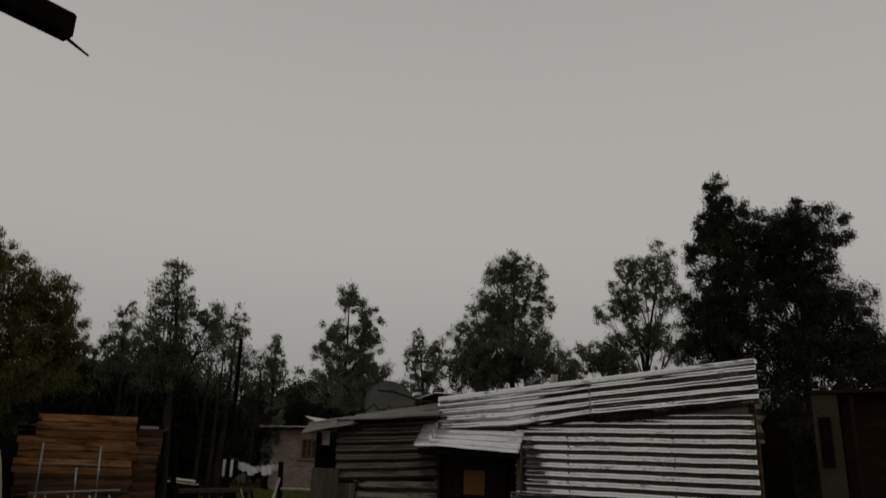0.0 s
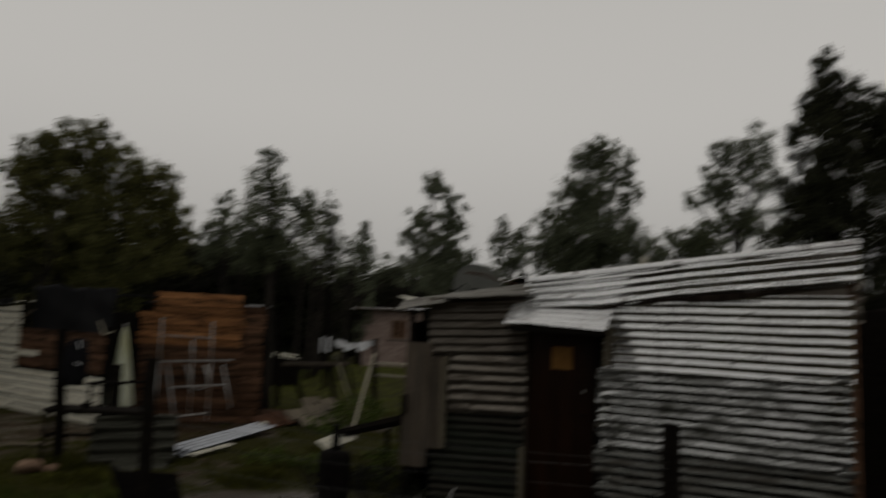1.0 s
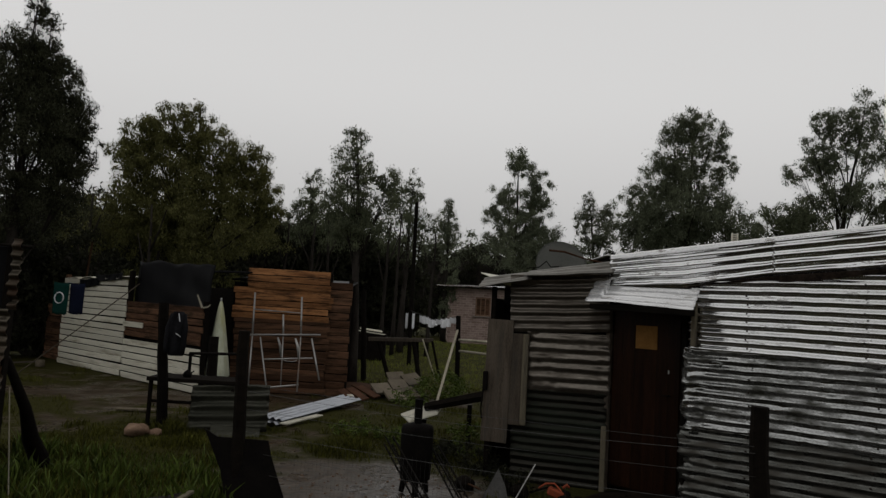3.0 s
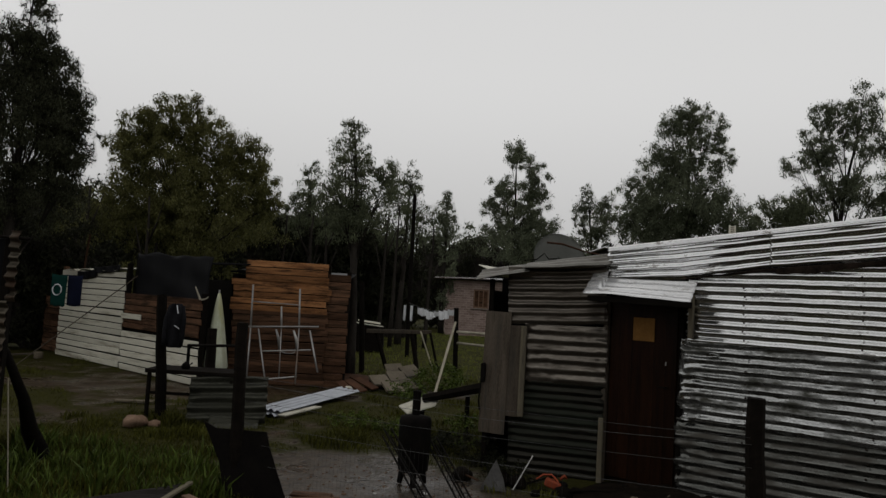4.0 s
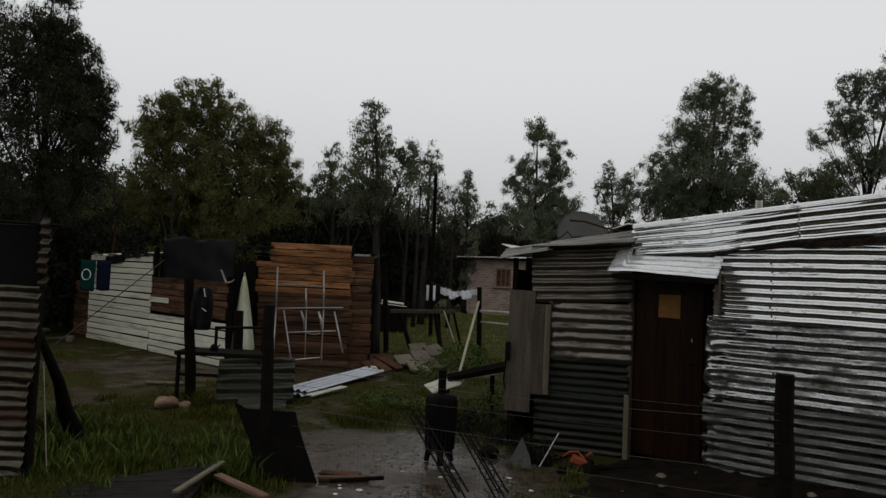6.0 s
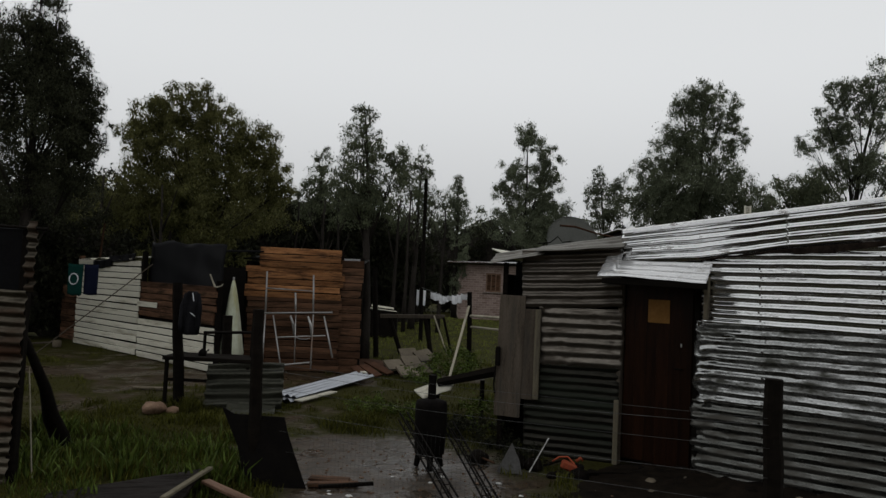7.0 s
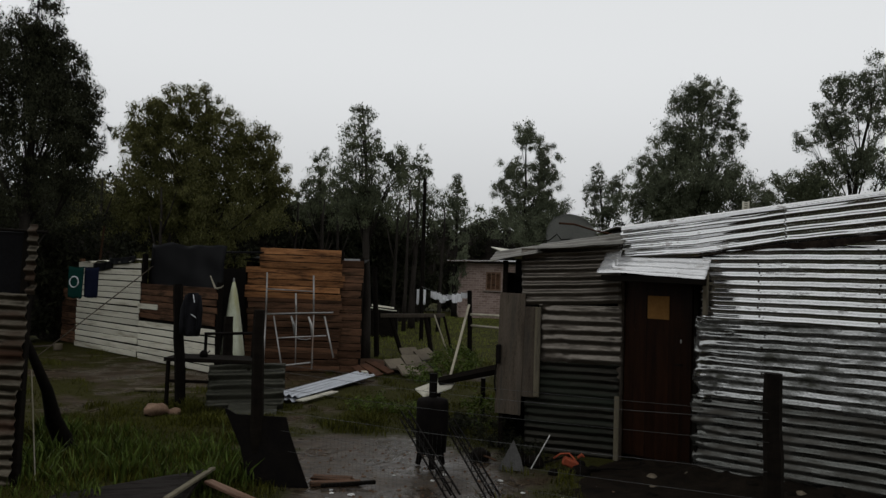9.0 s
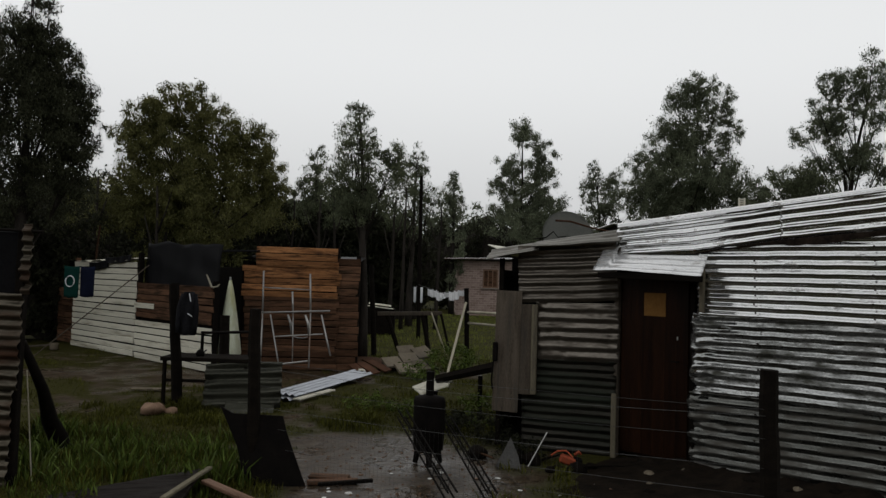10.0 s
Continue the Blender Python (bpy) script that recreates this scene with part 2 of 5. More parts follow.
for leafy in (LEAF, LEAF_FAR, LEAF_WARM, LEAF_DARK, LEAF_SHADED):
    translucent(leafy, 0.35)
WEED = material("weed_leaves", (0.045, 0.066, 0.0126), (0.09, 0.125, 0.0252), 2, 0.5, 0, 0, vary=0.5, island=True)
GRASS = material("wet_grass", (0.036, 0.036, 0.0065), (0.084, 0.086, 0.015), 1.2, 0.5, 0, 0, vary=0.6, island=True, fine=6.0)
LAWN = material("green_lawn", (0.11, 0.128, 0.026), (0.2, 0.222, 0.052), 1.2, 0.55, 0, 0, vary=0.4, island=True, fine=6.0)
RUBBISH = material("white_scraps", (0.5, 0.5, 0.48), (0.7, 0.7, 0.68), 9, 0.6, 0, 0)


# ---- builders ----
class Mesh:
    """Vertices and faces of one mesh."""

    def __init__(self):
        self.v, self.f = [], []

    def add(self, v, f):
        k = len(self.v)
        self.v += [tuple(p) for p in v]
        self.f += [tuple(i + k for i in q) for q in f]
        return self

    def box(self, centre, size, m=None, cut=0.006):
        """A box with chamfered long edges."""
        hx, hy, hz = (s / 2 for s in size)
        c = min(cut, hx * 0.4, hy * 0.4, hz * 0.4)
        v = []
        for sx in (-1, 1):
            for sy in (-1, 1):
                for sz in (-1, 1):
                    v += [(sx * hx, sy * (hy - c), sz * (hz - c)), (sx * (hx - c), sy * hy, sz * (hz - c)), (sx * (hx - c), sy * (hy - c), sz * hz)]
        bm = bmesh.new()
        for p in v:
            bm.verts.new(p)
        bmesh.ops.convex_hull(bm, input=bm.verts)
        bm.verts.index_update()
        m = m or Matrix()
        at = Vector(centre)
        self.add([m @ p.co + at for p in bm.verts], [[q.index for q in f.verts] for f in bm.faces])
        bm.free()
        return self

    def tube(self, points, radii, n=8, caps=True):
        """A round bar along points."""
        pts = [Vector(p) for p in points]
        rad = radii if isinstance(radii, (list, tuple)) else [radii] * len(pts)
        v, f = [], []
        for i, p in enumerate(pts):
            d = (pts[min(i + 1, len(pts) - 1)] - pts[max(i - 1, 0)]).normalized()
            a = d.cross(Vector((0, 0, 1)) if abs(d.z) < 0.9 else Vector((1, 0, 0))).normalized()
            b = d.cross(a)
            for k in range(n):
                w = 2 * math.pi * k / n
                v.append(p + (a * math.cos(w) + b * math.sin(w)) * rad[i])
        for i in range(len(pts) - 1):
            for k in range(n):
                f.append((i * n + k, i * n + (k + 1) % n, (i + 1) * n + (k + 1) % n, (i + 1) * n + k))
        if caps:
            f += [tuple(range(n))[::-1], tuple(range((len(pts) - 1) * n, len(pts) * n))]
        return self.add(v, f)

    def sheet(self, fn, nu, nv, thick=0.004):
        """A thin sheet: fn(u, v) gives a point, u and v from 0 to 1; it gets a back side and edges."""
        g = [[Vector(fn(i / nu, j / nv)) for j in range(nv + 1)] for i in range(nu + 1)]
        up = (g[1][0] - g[0][0]).cross(g[0][1] - g[0][0])
        up = (g[-1][0] - g[0][0]).cross(g[0][-1] - g[0][0]).normalized() * thick if up.length >= 0 else up
        v = [p for row in g for p in row] + [p + up for row in g for p in row]
        w, k = nv + 1, (nu + 1) * (nv + 1)
        f = []
        for i in range(nu):
            for j in range(nv):
                q = (i * w + j, i * w + j + 1, (i + 1) * w + j + 1, (i + 1) * w + j)
                f += [q, tuple(a + k for a in q[::-1])]
        ring = [i * w for i in range(nu + 1)] + [nu * w + j for j in range(1, w)] + [i * w + nv for i in range(nu - 1, -1, -1)] + [j for j in range(nv - 1, 0, -1)]
        for a, b in zip(ring, ring[1:] + ring[:1]):
            f.append((a, b, b + k, a + k))
        return self.add(v, f)

    def corrugated(self, length, height, pitch=0.082, amp=0.0125, seed=0.0, dent=0.012, rag=0.008, step=0.04, crush=0.0):
        """Corrugated iron standing in the xz plane, ribs along x, facing -y, dented and a little ragged."""
        nu, nv = max(6, int(length / step)), int(height / pitch * 8)

        def at(u, v):
            x, z = u * length, v * height
            near = max(0.0, 1 - x / 0.24) * crush
            y = amp * (1 - 0.55 * near) * math.cos(2 * math.pi * z / pitch)
            y += 0.035 * near * (noise.noise((x * 9, z * 11, seed + 30)) + 0.5 * noise.noise((x * 21, z * 24, seed + 33)))
            y += dent * 0.8 * noise.noise((x * 1.6, z * 1.4, seed)) + dent * 0.3 * noise.noise((x * 6, z * 6, seed + 5))
            e = min(x, length - x)
            if e < 0.25:
                y += dent * 3.4 * (1 - e / 0.25) * noise.noise((x * 7, z * 7, seed + 9))
            if e < 0.4:
                y += dent * 0.9 * (1 - e / 0.4) * noise.noise((x * 19, z * 15, seed + 13))
            pit = noise.noise((x * 6, z * 9, seed + 20))
            y += dent * 2.3 * max(0.0, pit - 0.36) * (2.2 if e < 0.35 else 1.0)
            edge = rag * noise.noise((z * 9, seed, 3)) * (1 if u in (0, 1) else 0)
            return (x + edge, y, z + 0.012 * noise.noise((x * 0.9, seed, 1)) + 0.004 * noise.noise((x * 6, z * 2, seed)))
        return self.sheet(at, nu, nv, 0.003)

    def data(self, name, smooth=False):
        me = bpy.data.meshes.new(name)
        me.from_pydata(self.v, [], self.f)
        if smooth:
            me.polygons.foreach_set("use_smooth", [True] * len(me.polygons))
        me.update()
        return me


def part(name, mesh, mat, parent=None, label="", m=None, smooth=False):
    """One mesh object, under a thing or a part."""
    me = mesh if isinstance(mesh, bpy.types.Mesh) else mesh.data(name, smooth)
    if not me.materials:
        me.materials.append(mat)
    ob = new(name, me)
    ob.parent = parent
    if m is not None:
        ob.matrix_basis = m
    return tagged(ob, label)


def root(name, m, label, category, group="", kind=""):
    """An Empty at the base of a thing of several parts."""
    ob = new(name)
    ob.empty_display_size = 0.1
    ob.matrix_basis = m
    return tagged(ob, label, category, group, kind)


def single(name, mesh, mat, m, label, category, group="", smooth=False, kind=""):
    ob = part(name, mesh, mat, None, "", m, smooth)
    return tagged(ob, label, category, group, kind)


def boards(parent, mat, length, zs, width, y=0.0, x=0.0, thick=0.022, name="board", jitter=0.012, lean=0.3, rng=random.Random(4)):
    """Horizontal boards, one above another, each a piece of its own on one mesh."""
    me = Mesh().box((length / 2, 0, 0), (length, thick, width * 0.9), cut=0.005).data(name)
    for z in zs:
        m = pose(x + rng.uniform(-jitter, jitter) * 2, y + rng.uniform(-0.006, 0.006), z, rng.uniform(3, 9), rng.uniform(-lean, lean), 0)
        part(name, me, mat, parent, "", m @ Matrix.Diagonal((1 + rng.uniform(-jitter, jitter), 1, 1, 1)))


def post(name, base, top, r, label, mat=None, n=9, category="post", group=""):
    """A rough round post from base to top."""
    b, t = Vector(base), Vector(top)
    mb = Mesh()
    pts = [b.lerp(t, k / 7) - b + Vector((noise.noise((k * 0.9, b.x, 1)), noise.noise((k * 0.9, b.y, 2)), 0)) * r * 0.14 for k in range(8)]
    mb.tube(pts, [r * (1.08 - 0.02 * k + 0.09 * noise.noise((k * 1.7, b.x * 3, 5))) for k in range(8)], n)
    return single(name, mb, mat or WOOD_DARK, pose(*b), label, category, group)


# ---- ground ----
def grassness(x, y):
    """1 where grass grows, 0 on bare wet mud."""
    g = 0.62 + 0.75 * noise.noise((x * 0.8, y * 0.8, 7)) + 0.45 * noise.noise((x * 2.7, y * 2.7, 3)) + 0.3 * noise.noise((x * 6.5, y * 6.5, 9))
    g -= 1.5 * math.exp(-((x + 0.35) / 0.75) ** 2 - ((y - 6.4) / 1.25) ** 2)
    g -= 0.5 * math.exp(-((x + 1.4) / 0.5) ** 2 - ((y - 7.6) / 0.6) ** 2)
    g += 0.5 * math.exp(-((x - 1.7) / 0.7) ** 2 - ((y - 5.9) / 0.9) ** 2)
    g -= 0.20 * math.exp(-((x + 6.0) / 2.2) ** 2 - ((y - 12.5) / 1.6) ** 2)
    g -= 0.8 * math.exp(-((x + 3.0) / 1.6) ** 2 - ((y - 12.4) / 1.0) ** 2)
    g += 0.7 * math.exp(-((x + 3.3) / 1.2) ** 2 - ((y - 6.6) / 1.4) ** 2)
    g += 0.7 * math.exp(-((x + 0.5) / 1.0) ** 2 - ((y - 9.6) / 1.6) ** 2)
    g -= 0.12 * math.exp(-((x + 5.0) / 2.4) ** 2 - ((y - 10.8) / 1.8) ** 2)
    if y > 15:
        g += 0.5
    return min(1.0, max(0.0, g))


def height(x, y):
    near = math.exp(-((x / 14) ** 2) - ((y - 9) / 14) ** 2)
    return near * (0.035 * noise.noise((x * 0.7, y * 0.7, 2)) + 0.014 * noise.noise((x * 3, y * 3, 4))) - 0.012 * near * (1 - grassness(x, y))


def build_ground():
    axis_x = [-900, -300, -120, -60, -35, -22, -15] + [-11 + 0.14 * i for i in range(136)] + [8.5, 11, 16, 25, 40, 70, 150, 400, 900]
    axis_y = [-600, -100, -30, -10, -3, 0, 2] + [3 + 0.14 * i for i in range(108)] + [19, 21, 24, 28, 34, 42, 60, 100, 250, 900, 2500]
    v = [(x, y, height(x, y)) for y in axis_y for x in axis_x]
    w = len(axis_x)
    f = [(j * w + i, j * w + i + 1, (j + 1) * w + i + 1, (j + 1) * w + i) for j in range(len(axis_y) - 1) for i in range(w - 1)]
    mb = Mesh().add(v, f)
    me = mb.data("ground", True)
    layer = me.attributes.new("grass", "FLOAT", "POINT")
    layer.data.foreach_set("value", [grassness(x, y) for x, y, _ in v])
    puddled = me.attributes.new("puddled", "FLOAT", "POINT")
    puddled.data.foreach_set("value", [math.exp(-((x + 0.3) / 1.2) ** 2 - ((y - 6.5) / 1.6) ** 2) for x, y, _ in v])
    m = bpy.data.materials.new("wet_ground")
    m.use_nodes = True
    n, l = m.node_tree.nodes, m.node_tree.links
    bsdf = n["Principled BSDF"]
    att, co = n.new("ShaderNodeAttribute"), n.new("ShaderNodeTexCoord")
    att.attribute_name = "grass"
    noises = []
    for s in (1.5, 12.0, 70.0):
        t = n.new("ShaderNodeTexNoise")
        t.inputs["Scale"].default_value, t.inputs["Detail"].default_value = s, 6
        l.new(co.outputs["Object"], t.inputs["Vector"])
        noises.append(t)
    ramps = []
    for src, a, b in ((noises[1], (0.024, 0.0165, 0.0095), (0.068, 0.048, 0.029)), (noises[2], (0.018, 0.017, 0.004), (0.046, 0.044, 0.010))):
        rp = n.new("ShaderNodeValToRGB")
        rp.color_ramp.elements[0].position, rp.color_ramp.elements[1].position = 0.35, 0.65
        rp.color_ramp.elements[0].color, rp.color_ramp.elements[1].color = (*a, 1), (*b, 1)
        l.new(src.outputs[0], rp.inputs[0])
        ramps.append(rp)
    sum_ = n.new("ShaderNodeMath")
    sum_.operation = "MULTIPLY_ADD"
    l.new(noises[1].outputs[0], sum_.inputs[0])
    sum_.inputs[1].default_value = 0.5
    l.new(att.outputs["Fac"], sum_.inputs[2])
    edge = n.new("ShaderNodeMapRange")
    edge.inputs[1].default_value, edge.inputs[2].default_value = 0.55, 0.8
    l.new(sum_.outputs[0], edge.inputs[0])
    mx = n.new("ShaderNodeMix")
    mx.data_type = "RGBA"
    l.new(edge.outputs[0], mx.inputs[0])
    l.new(ramps[0].outputs[0], mx.inputs[6])
    l.new(ramps[1].outputs[0], mx.inputs[7])
    l.new(mx.outputs[2], bsdf.inputs["Base Color"])
    wet = n.new("ShaderNodeMapRange")
    wet.inputs[1].default_value, wet.inputs[2].default_value = 0.42, 0.6
    wet.inputs[3].default_value, wet.inputs[4].default_value = 0.2, 0.62
    l.new(noises[0].outputs[0], wet.inputs[0])
    rg = n.new("ShaderNodeMix")
    l.new(edge.outputs[0], rg.inputs[0])
    l.new(wet.outputs[0], rg.inputs[2])
    rg.inputs[3].default_value = 0.85
    l.new(rg.outputs[0], bsdf.inputs["Roughness"])
    pool, shine = n.new("ShaderNodeAttribute"), n.new("ShaderNodeMapRange")
    pool.attribute_name = "puddled"
    shine.inputs[3].default_value, shine.inputs[4].default_value = 0.05, 0.6
    l.new(pool.outputs["Fac"], shine.inputs[0])
    l.new(shine.outputs[0], bsdf.inputs["Specular IOR Level"])
    bp = n.new("ShaderNodeBump")
    bp.inputs["Strength"].default_value, bp.inputs["Distance"].default_value = 0.6, 0.04
    l.new(noises[1].outputs[0], bp.inputs["Height"])
    l.new(bp.outputs[0], bsdf.inputs["Normal"])
    me.materials.append(m)
    tagged(new("ground", me), "wet trodden mud and rough grass of the yard", "ground", "", "structure")


build_ground()


# ---- trees ----
def leaves(lobes, size, seed, density=1.0, depth=0.85, droop=0.9):
    """Many small hanging leaves in clumps that fill ellipsoids (x, z, half width, half height)."""
    rs = np.random.RandomState(seed)
    cs = []
    for x, z, a, b in lobes:
        area = math.pi * a * b
        total = int(area * 4.4 * density / (size * size * 0.34))
        k = max(22, int(area * 16 ** 0.5 / (0.11 * min(a, b) + 1.9 * size) ** 2 * 0.34))
        d = rs.normal(size=(k, 3))
        d /= np.linalg.norm(d, axis=1)[:, None]
        d *= rs.uniform(0.05, 1.0, size=(k, 1)) ** 0.45 * rs.uniform(0.86, 0.98, size=(k, 1))
        centre = np.array((x, rs.uniform(-0.35, 0.35) * a, z)) + d * np.array((a, a * depth, b))
        n = total // k + 4
        spread = (0.09 * min(a, b) + 0.7 * size) * rs.uniform(0.6, 1.15, size=(k, 1))
        p = np.repeat(centre, n, axis=0) + rs.normal(size=(k * n, 3)) * np.repeat(spread, n, axis=0) * np.array((0.8, 0.8, 0.75)) * np.where(rs.uniform(size=(k * n, 1)) < 0.12, 1.12, 0.88)
        cs.append(p)
    c = np.concatenate(cs)
    n = len(c)
    d = rs.normal(size=(n, 3)) * np.array((0.6, 0.6, 0.4)) + np.array((0, 0, -droop))
    d /= np.linalg.norm(d, axis=1)[:, None]
    w = np.cross(d, rs.normal(size=(n, 3)))
    w /= np.linalg.norm(w, axis=1)[:, None] + 1e-9
    ln = size * rs.uniform(0.7, 1.35, size=(n, 1))
    v = np.stack((c - d * ln / 2, c + w * ln * 0.16, c + d * ln / 2, c - w * ln * 0.16), axis=1).reshape(-1, 3)
    me = bpy.data.meshes.new("crown")
    me.vertices.add(4 * n)
    me.vertices.foreach_set("co", v.ravel())
    me.loops.add(4 * n)
    me.loops.foreach_set("vertex_index", np.arange(4 * n))
    me.polygons.add(n)
    me.polygons.foreach_set("loop_start", np.arange(0, 4 * n, 4))
    me.update(calc_edges=True)
    return me


def tree(label, at, turn, scale, seed, lobes, mat=None, density=1.0, hem=True):
    """A eucalyptus: wavy tapered trunk, limbs to every leaf mass, and a crown of hanging leaves."""
    rng = random.Random(seed)
    ob = root("eucalyptus_tree", pose(at[0], at[1], 0, 0, 0, turn), label, "tree", "eucalyptus trees")
    top = max(z + b * 0.5 for _, z, _, b in lobes)
    tip = max(lobes, key=lambda q: q[1])
    girth = 0.016 * top + 0.05
    path = []
    for k in range(10):
        s = k / 9
        path.append(Vector((tip[0] * s * s + 0.12 * noise.noise((s * 3, seed, 1)) * top * 0.12, 0.1 * noise.noise((s * 3, seed, 2)), s * top)))
    path[0] = Vector((0, 0, -0.05))
    part("trunk", Mesh().tube(path, [girth * (1 - 0.96 * (k / 9) ** 0.8) for k in range(10)], 9), BARK, ob, smooth=True)
    for x, z, a, b in lobes:
        k = max(1, min(7, int(9 * (z - b) / top * 0.78)))
        s = path[k]
        e = Vector((x, rng.uniform(-0.3, 0.3) * a, z + b * 0.35))
        mid = s.lerp(e, 0.5) + Vector((rng.uniform(-0.1, 0.1), rng.uniform(-0.1, 0.1), -0.06 * (e - s).length))
        r = girth * 0.34 * (1 - 0.09 * k)
        mb = Mesh().tube([s, mid, e], [r, r * 0.6, r * 0.2], 6)
        for _ in range(3):
            q = e + Vector((rng.uniform(-0.55, 0.55) * a, rng.uniform(-0.5, 0.5) * a, rng.uniform(-0.4, 0.25) * b))
            mb.tube([mid, mid.lerp(q, 0.6) + Vector((0, 0, 0.05)), q], [r * 0.45, r * 0.28, r * 0.1], 5)
        part("limb", mb, BARK, ob, smooth=True)
    low = min(z - b for _, z, _, b in lobes)
    wide = max(abs(x) + a for x, _, a, _ in lobes)
    skirt = [(rng.uniform(-0.45, 0.45) * wide, low + 0.1 - 0.22 * low * k, 0.42 * wide, 0.20 * low + 0.3) for k in range(4)] if low > 2.6 and hem else []
    skirt += [] if not hem else [((x + u) / 2, (z + w) / 2, (a + c) * 0.36, (b + d) * 0.36) for (x, z, a, b), (u, w, c, d) in zip(lobes, lobes[1:]) if abs(x - u) + abs(z - w) < 2.2 * (a + b)]
    part("crown", leaves([(x, z, a * 1.13, b * 1.10) for x, z, a, b in lobes] + skirt, scale * (0.37 if scale < 0.34 else 0.31), seed, density * 0.80), mat or (LEAF if scale < 0.34 else LEAF_FAR), ob)
    return ob


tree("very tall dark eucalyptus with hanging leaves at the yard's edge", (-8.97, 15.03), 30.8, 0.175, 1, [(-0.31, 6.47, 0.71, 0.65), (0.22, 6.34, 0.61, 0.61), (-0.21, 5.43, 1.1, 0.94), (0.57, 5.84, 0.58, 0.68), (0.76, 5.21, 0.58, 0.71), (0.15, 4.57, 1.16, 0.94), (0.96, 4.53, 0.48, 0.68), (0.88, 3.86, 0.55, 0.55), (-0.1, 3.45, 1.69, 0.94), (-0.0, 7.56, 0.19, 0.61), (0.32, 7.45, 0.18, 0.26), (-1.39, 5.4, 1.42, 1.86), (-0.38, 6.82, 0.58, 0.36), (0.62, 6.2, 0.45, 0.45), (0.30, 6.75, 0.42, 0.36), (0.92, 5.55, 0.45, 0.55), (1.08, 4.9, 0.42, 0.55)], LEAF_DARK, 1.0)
tree("broad round-crowned eucalyptus tree behind the white shack", (-7.54, 21.73), 19.1, 0.230, 2, [(-0.81, 6.83, 0.91, 0.68), (-1.66, 6.38, 0.73, 0.59), (-0.07, 6.66, 0.82, 0.68), (-2.1, 5.84, 0.59, 0.43), (-1.08, 5.76, 1.45, 0.91), (0.54, 6.01, 1.13, 0.82), (1.4, 5.84, 0.82, 0.73), (2.03, 5.1, 0.66, 0.79), (-1.68, 4.97, 0.68, 0.73), (-0.39, 4.74, 1.81, 1.25), (1.11, 4.67, 1.25, 1.25), (2.32, 4.31, 0.41, 0.7), (-1.32, 3.97, 1.36, 1.02), (0.48, 3.66, 2.45, 0.91), (-2.37, 3.52, 1.31, 0.91), (-0.07, 7.4, 0.16, 0.32)], LEAF_WARM, 1.2)
tree("tall slender eucalyptus rising above its neighbours", (-1.64, 15.05), 6.8, 0.160, 3, [(-0.25, 5.23, 0.25, 0.38), (-0.28, 4.74, 0.44, 0.38), (-0.36, 4.19, 0.51, 0.51), (0.06, 4.21, 0.41, 0.51), (-0.45, 3.58, 0.59, 0.53), (0.51, 4.11, 0.28, 0.56), (-0.08, 3.3, 0.76, 0.51)], LEAF, 1.0, False)
tree("young eucalyptus with a thin pale-green crown", (-4.69, 26.59), 10.0, 0.270, 4, [(-0.14, 6.23, 0.34, 0.52), (-0.11, 5.38, 0.64, 0.69), (-0.54, 4.61, 0.73, 0.82), (0.42, 4.23, 0.73, 0.77)], LEAF, 1.0, False)
tree("twin-topped eucalyptus with a loose thin crown", (-1.22, 26.97), 2.6, 0.270, 5, [(-0.56, 6.13, 0.47, 0.77), (0.17, 6.21, 0.39, 0.73), (-0.18, 5.11, 0.9, 0.9), (0.7, 4.6, 0.56, 0.69), (-0.14, 3.98, 0.99, 0.64)], LEAF, 1.0, False)
tree("small distant eucalyptus with a sparse crown", (0.54, 38.00), -0.8, 0.380, 6, [(-0.11, 7.25, 0.3, 0.54), (-0.14, 6.42, 0.6, 0.72), (-0.06, 5.51, 0.79, 0.85)])
tree("lone eucalyptus with rounded leaf masses and gaps", (4.90, 44.73), -6.2, 0.450, 7, [(-0.03, 11.12, 1.0, 1.0), (-0.79, 9.01, 1.07, 0.92), (-1.3, 7.84, 0.77, 0.77), (1.15, 9.57, 1.0, 1.3), (0.73, 7.77, 1.61, 1.38), (-0.73, 6.56, 1.3, 1.07), (1.47, 6.53, 1.38, 1.3), (0.08, 5.43, 2.11, 1.3)], LEAF_FAR, 1.9, False)
tree("thin distant pair of eucalyptus tops", (10.52, 46.83), -12.7, 0.480, 8, [(-0.63, 9.42, 0.42, 0.65), (-0.89, 7.83, 0.76, 1.14), (0.62, 9.04, 0.46, 0.69), (0.43, 7.65, 0.76, 1.3), (-0.27, 6.33, 1.14, 0.92)])
tree("large dense eucalyptus behind the iron shack", (13.94, 39.62), -19.4, 0.420, 9, [(0.23, 13.36, 0.95, 0.62), (-0.75, 12.54, 1.03, 0.95), (1.14, 12.33, 1.03, 0.95), (1.86, 10.58, 0.66, 1.03), (-0.52, 11.07, 1.54, 1.4), (-1.63, 9.88, 1.18, 1.1), (0.35, 9.44, 1.76, 1.32), (-2.75, 8.54, 1.18, 1.25), (-0.23, 7.85, 2.64, 1.54), (1.78, 7.65, 1.47, 1.4), (-3.03, 6.91, 1.47, 1.1), (-1.43, 6.9, 2.57, 1.47), (1.03, 6.72, 2.57, 1.32)], LEAF_FAR, 1.25)
tree("low rounded tree far behind the iron shack", (18.23, 41.14), -23.9, 0.450, 10, [(-0.2, 7.61, 0.79, 0.79), (0.61, 7.2, 0.64, 0.57), (-0.65, 6.72, 1.07, 0.57)])
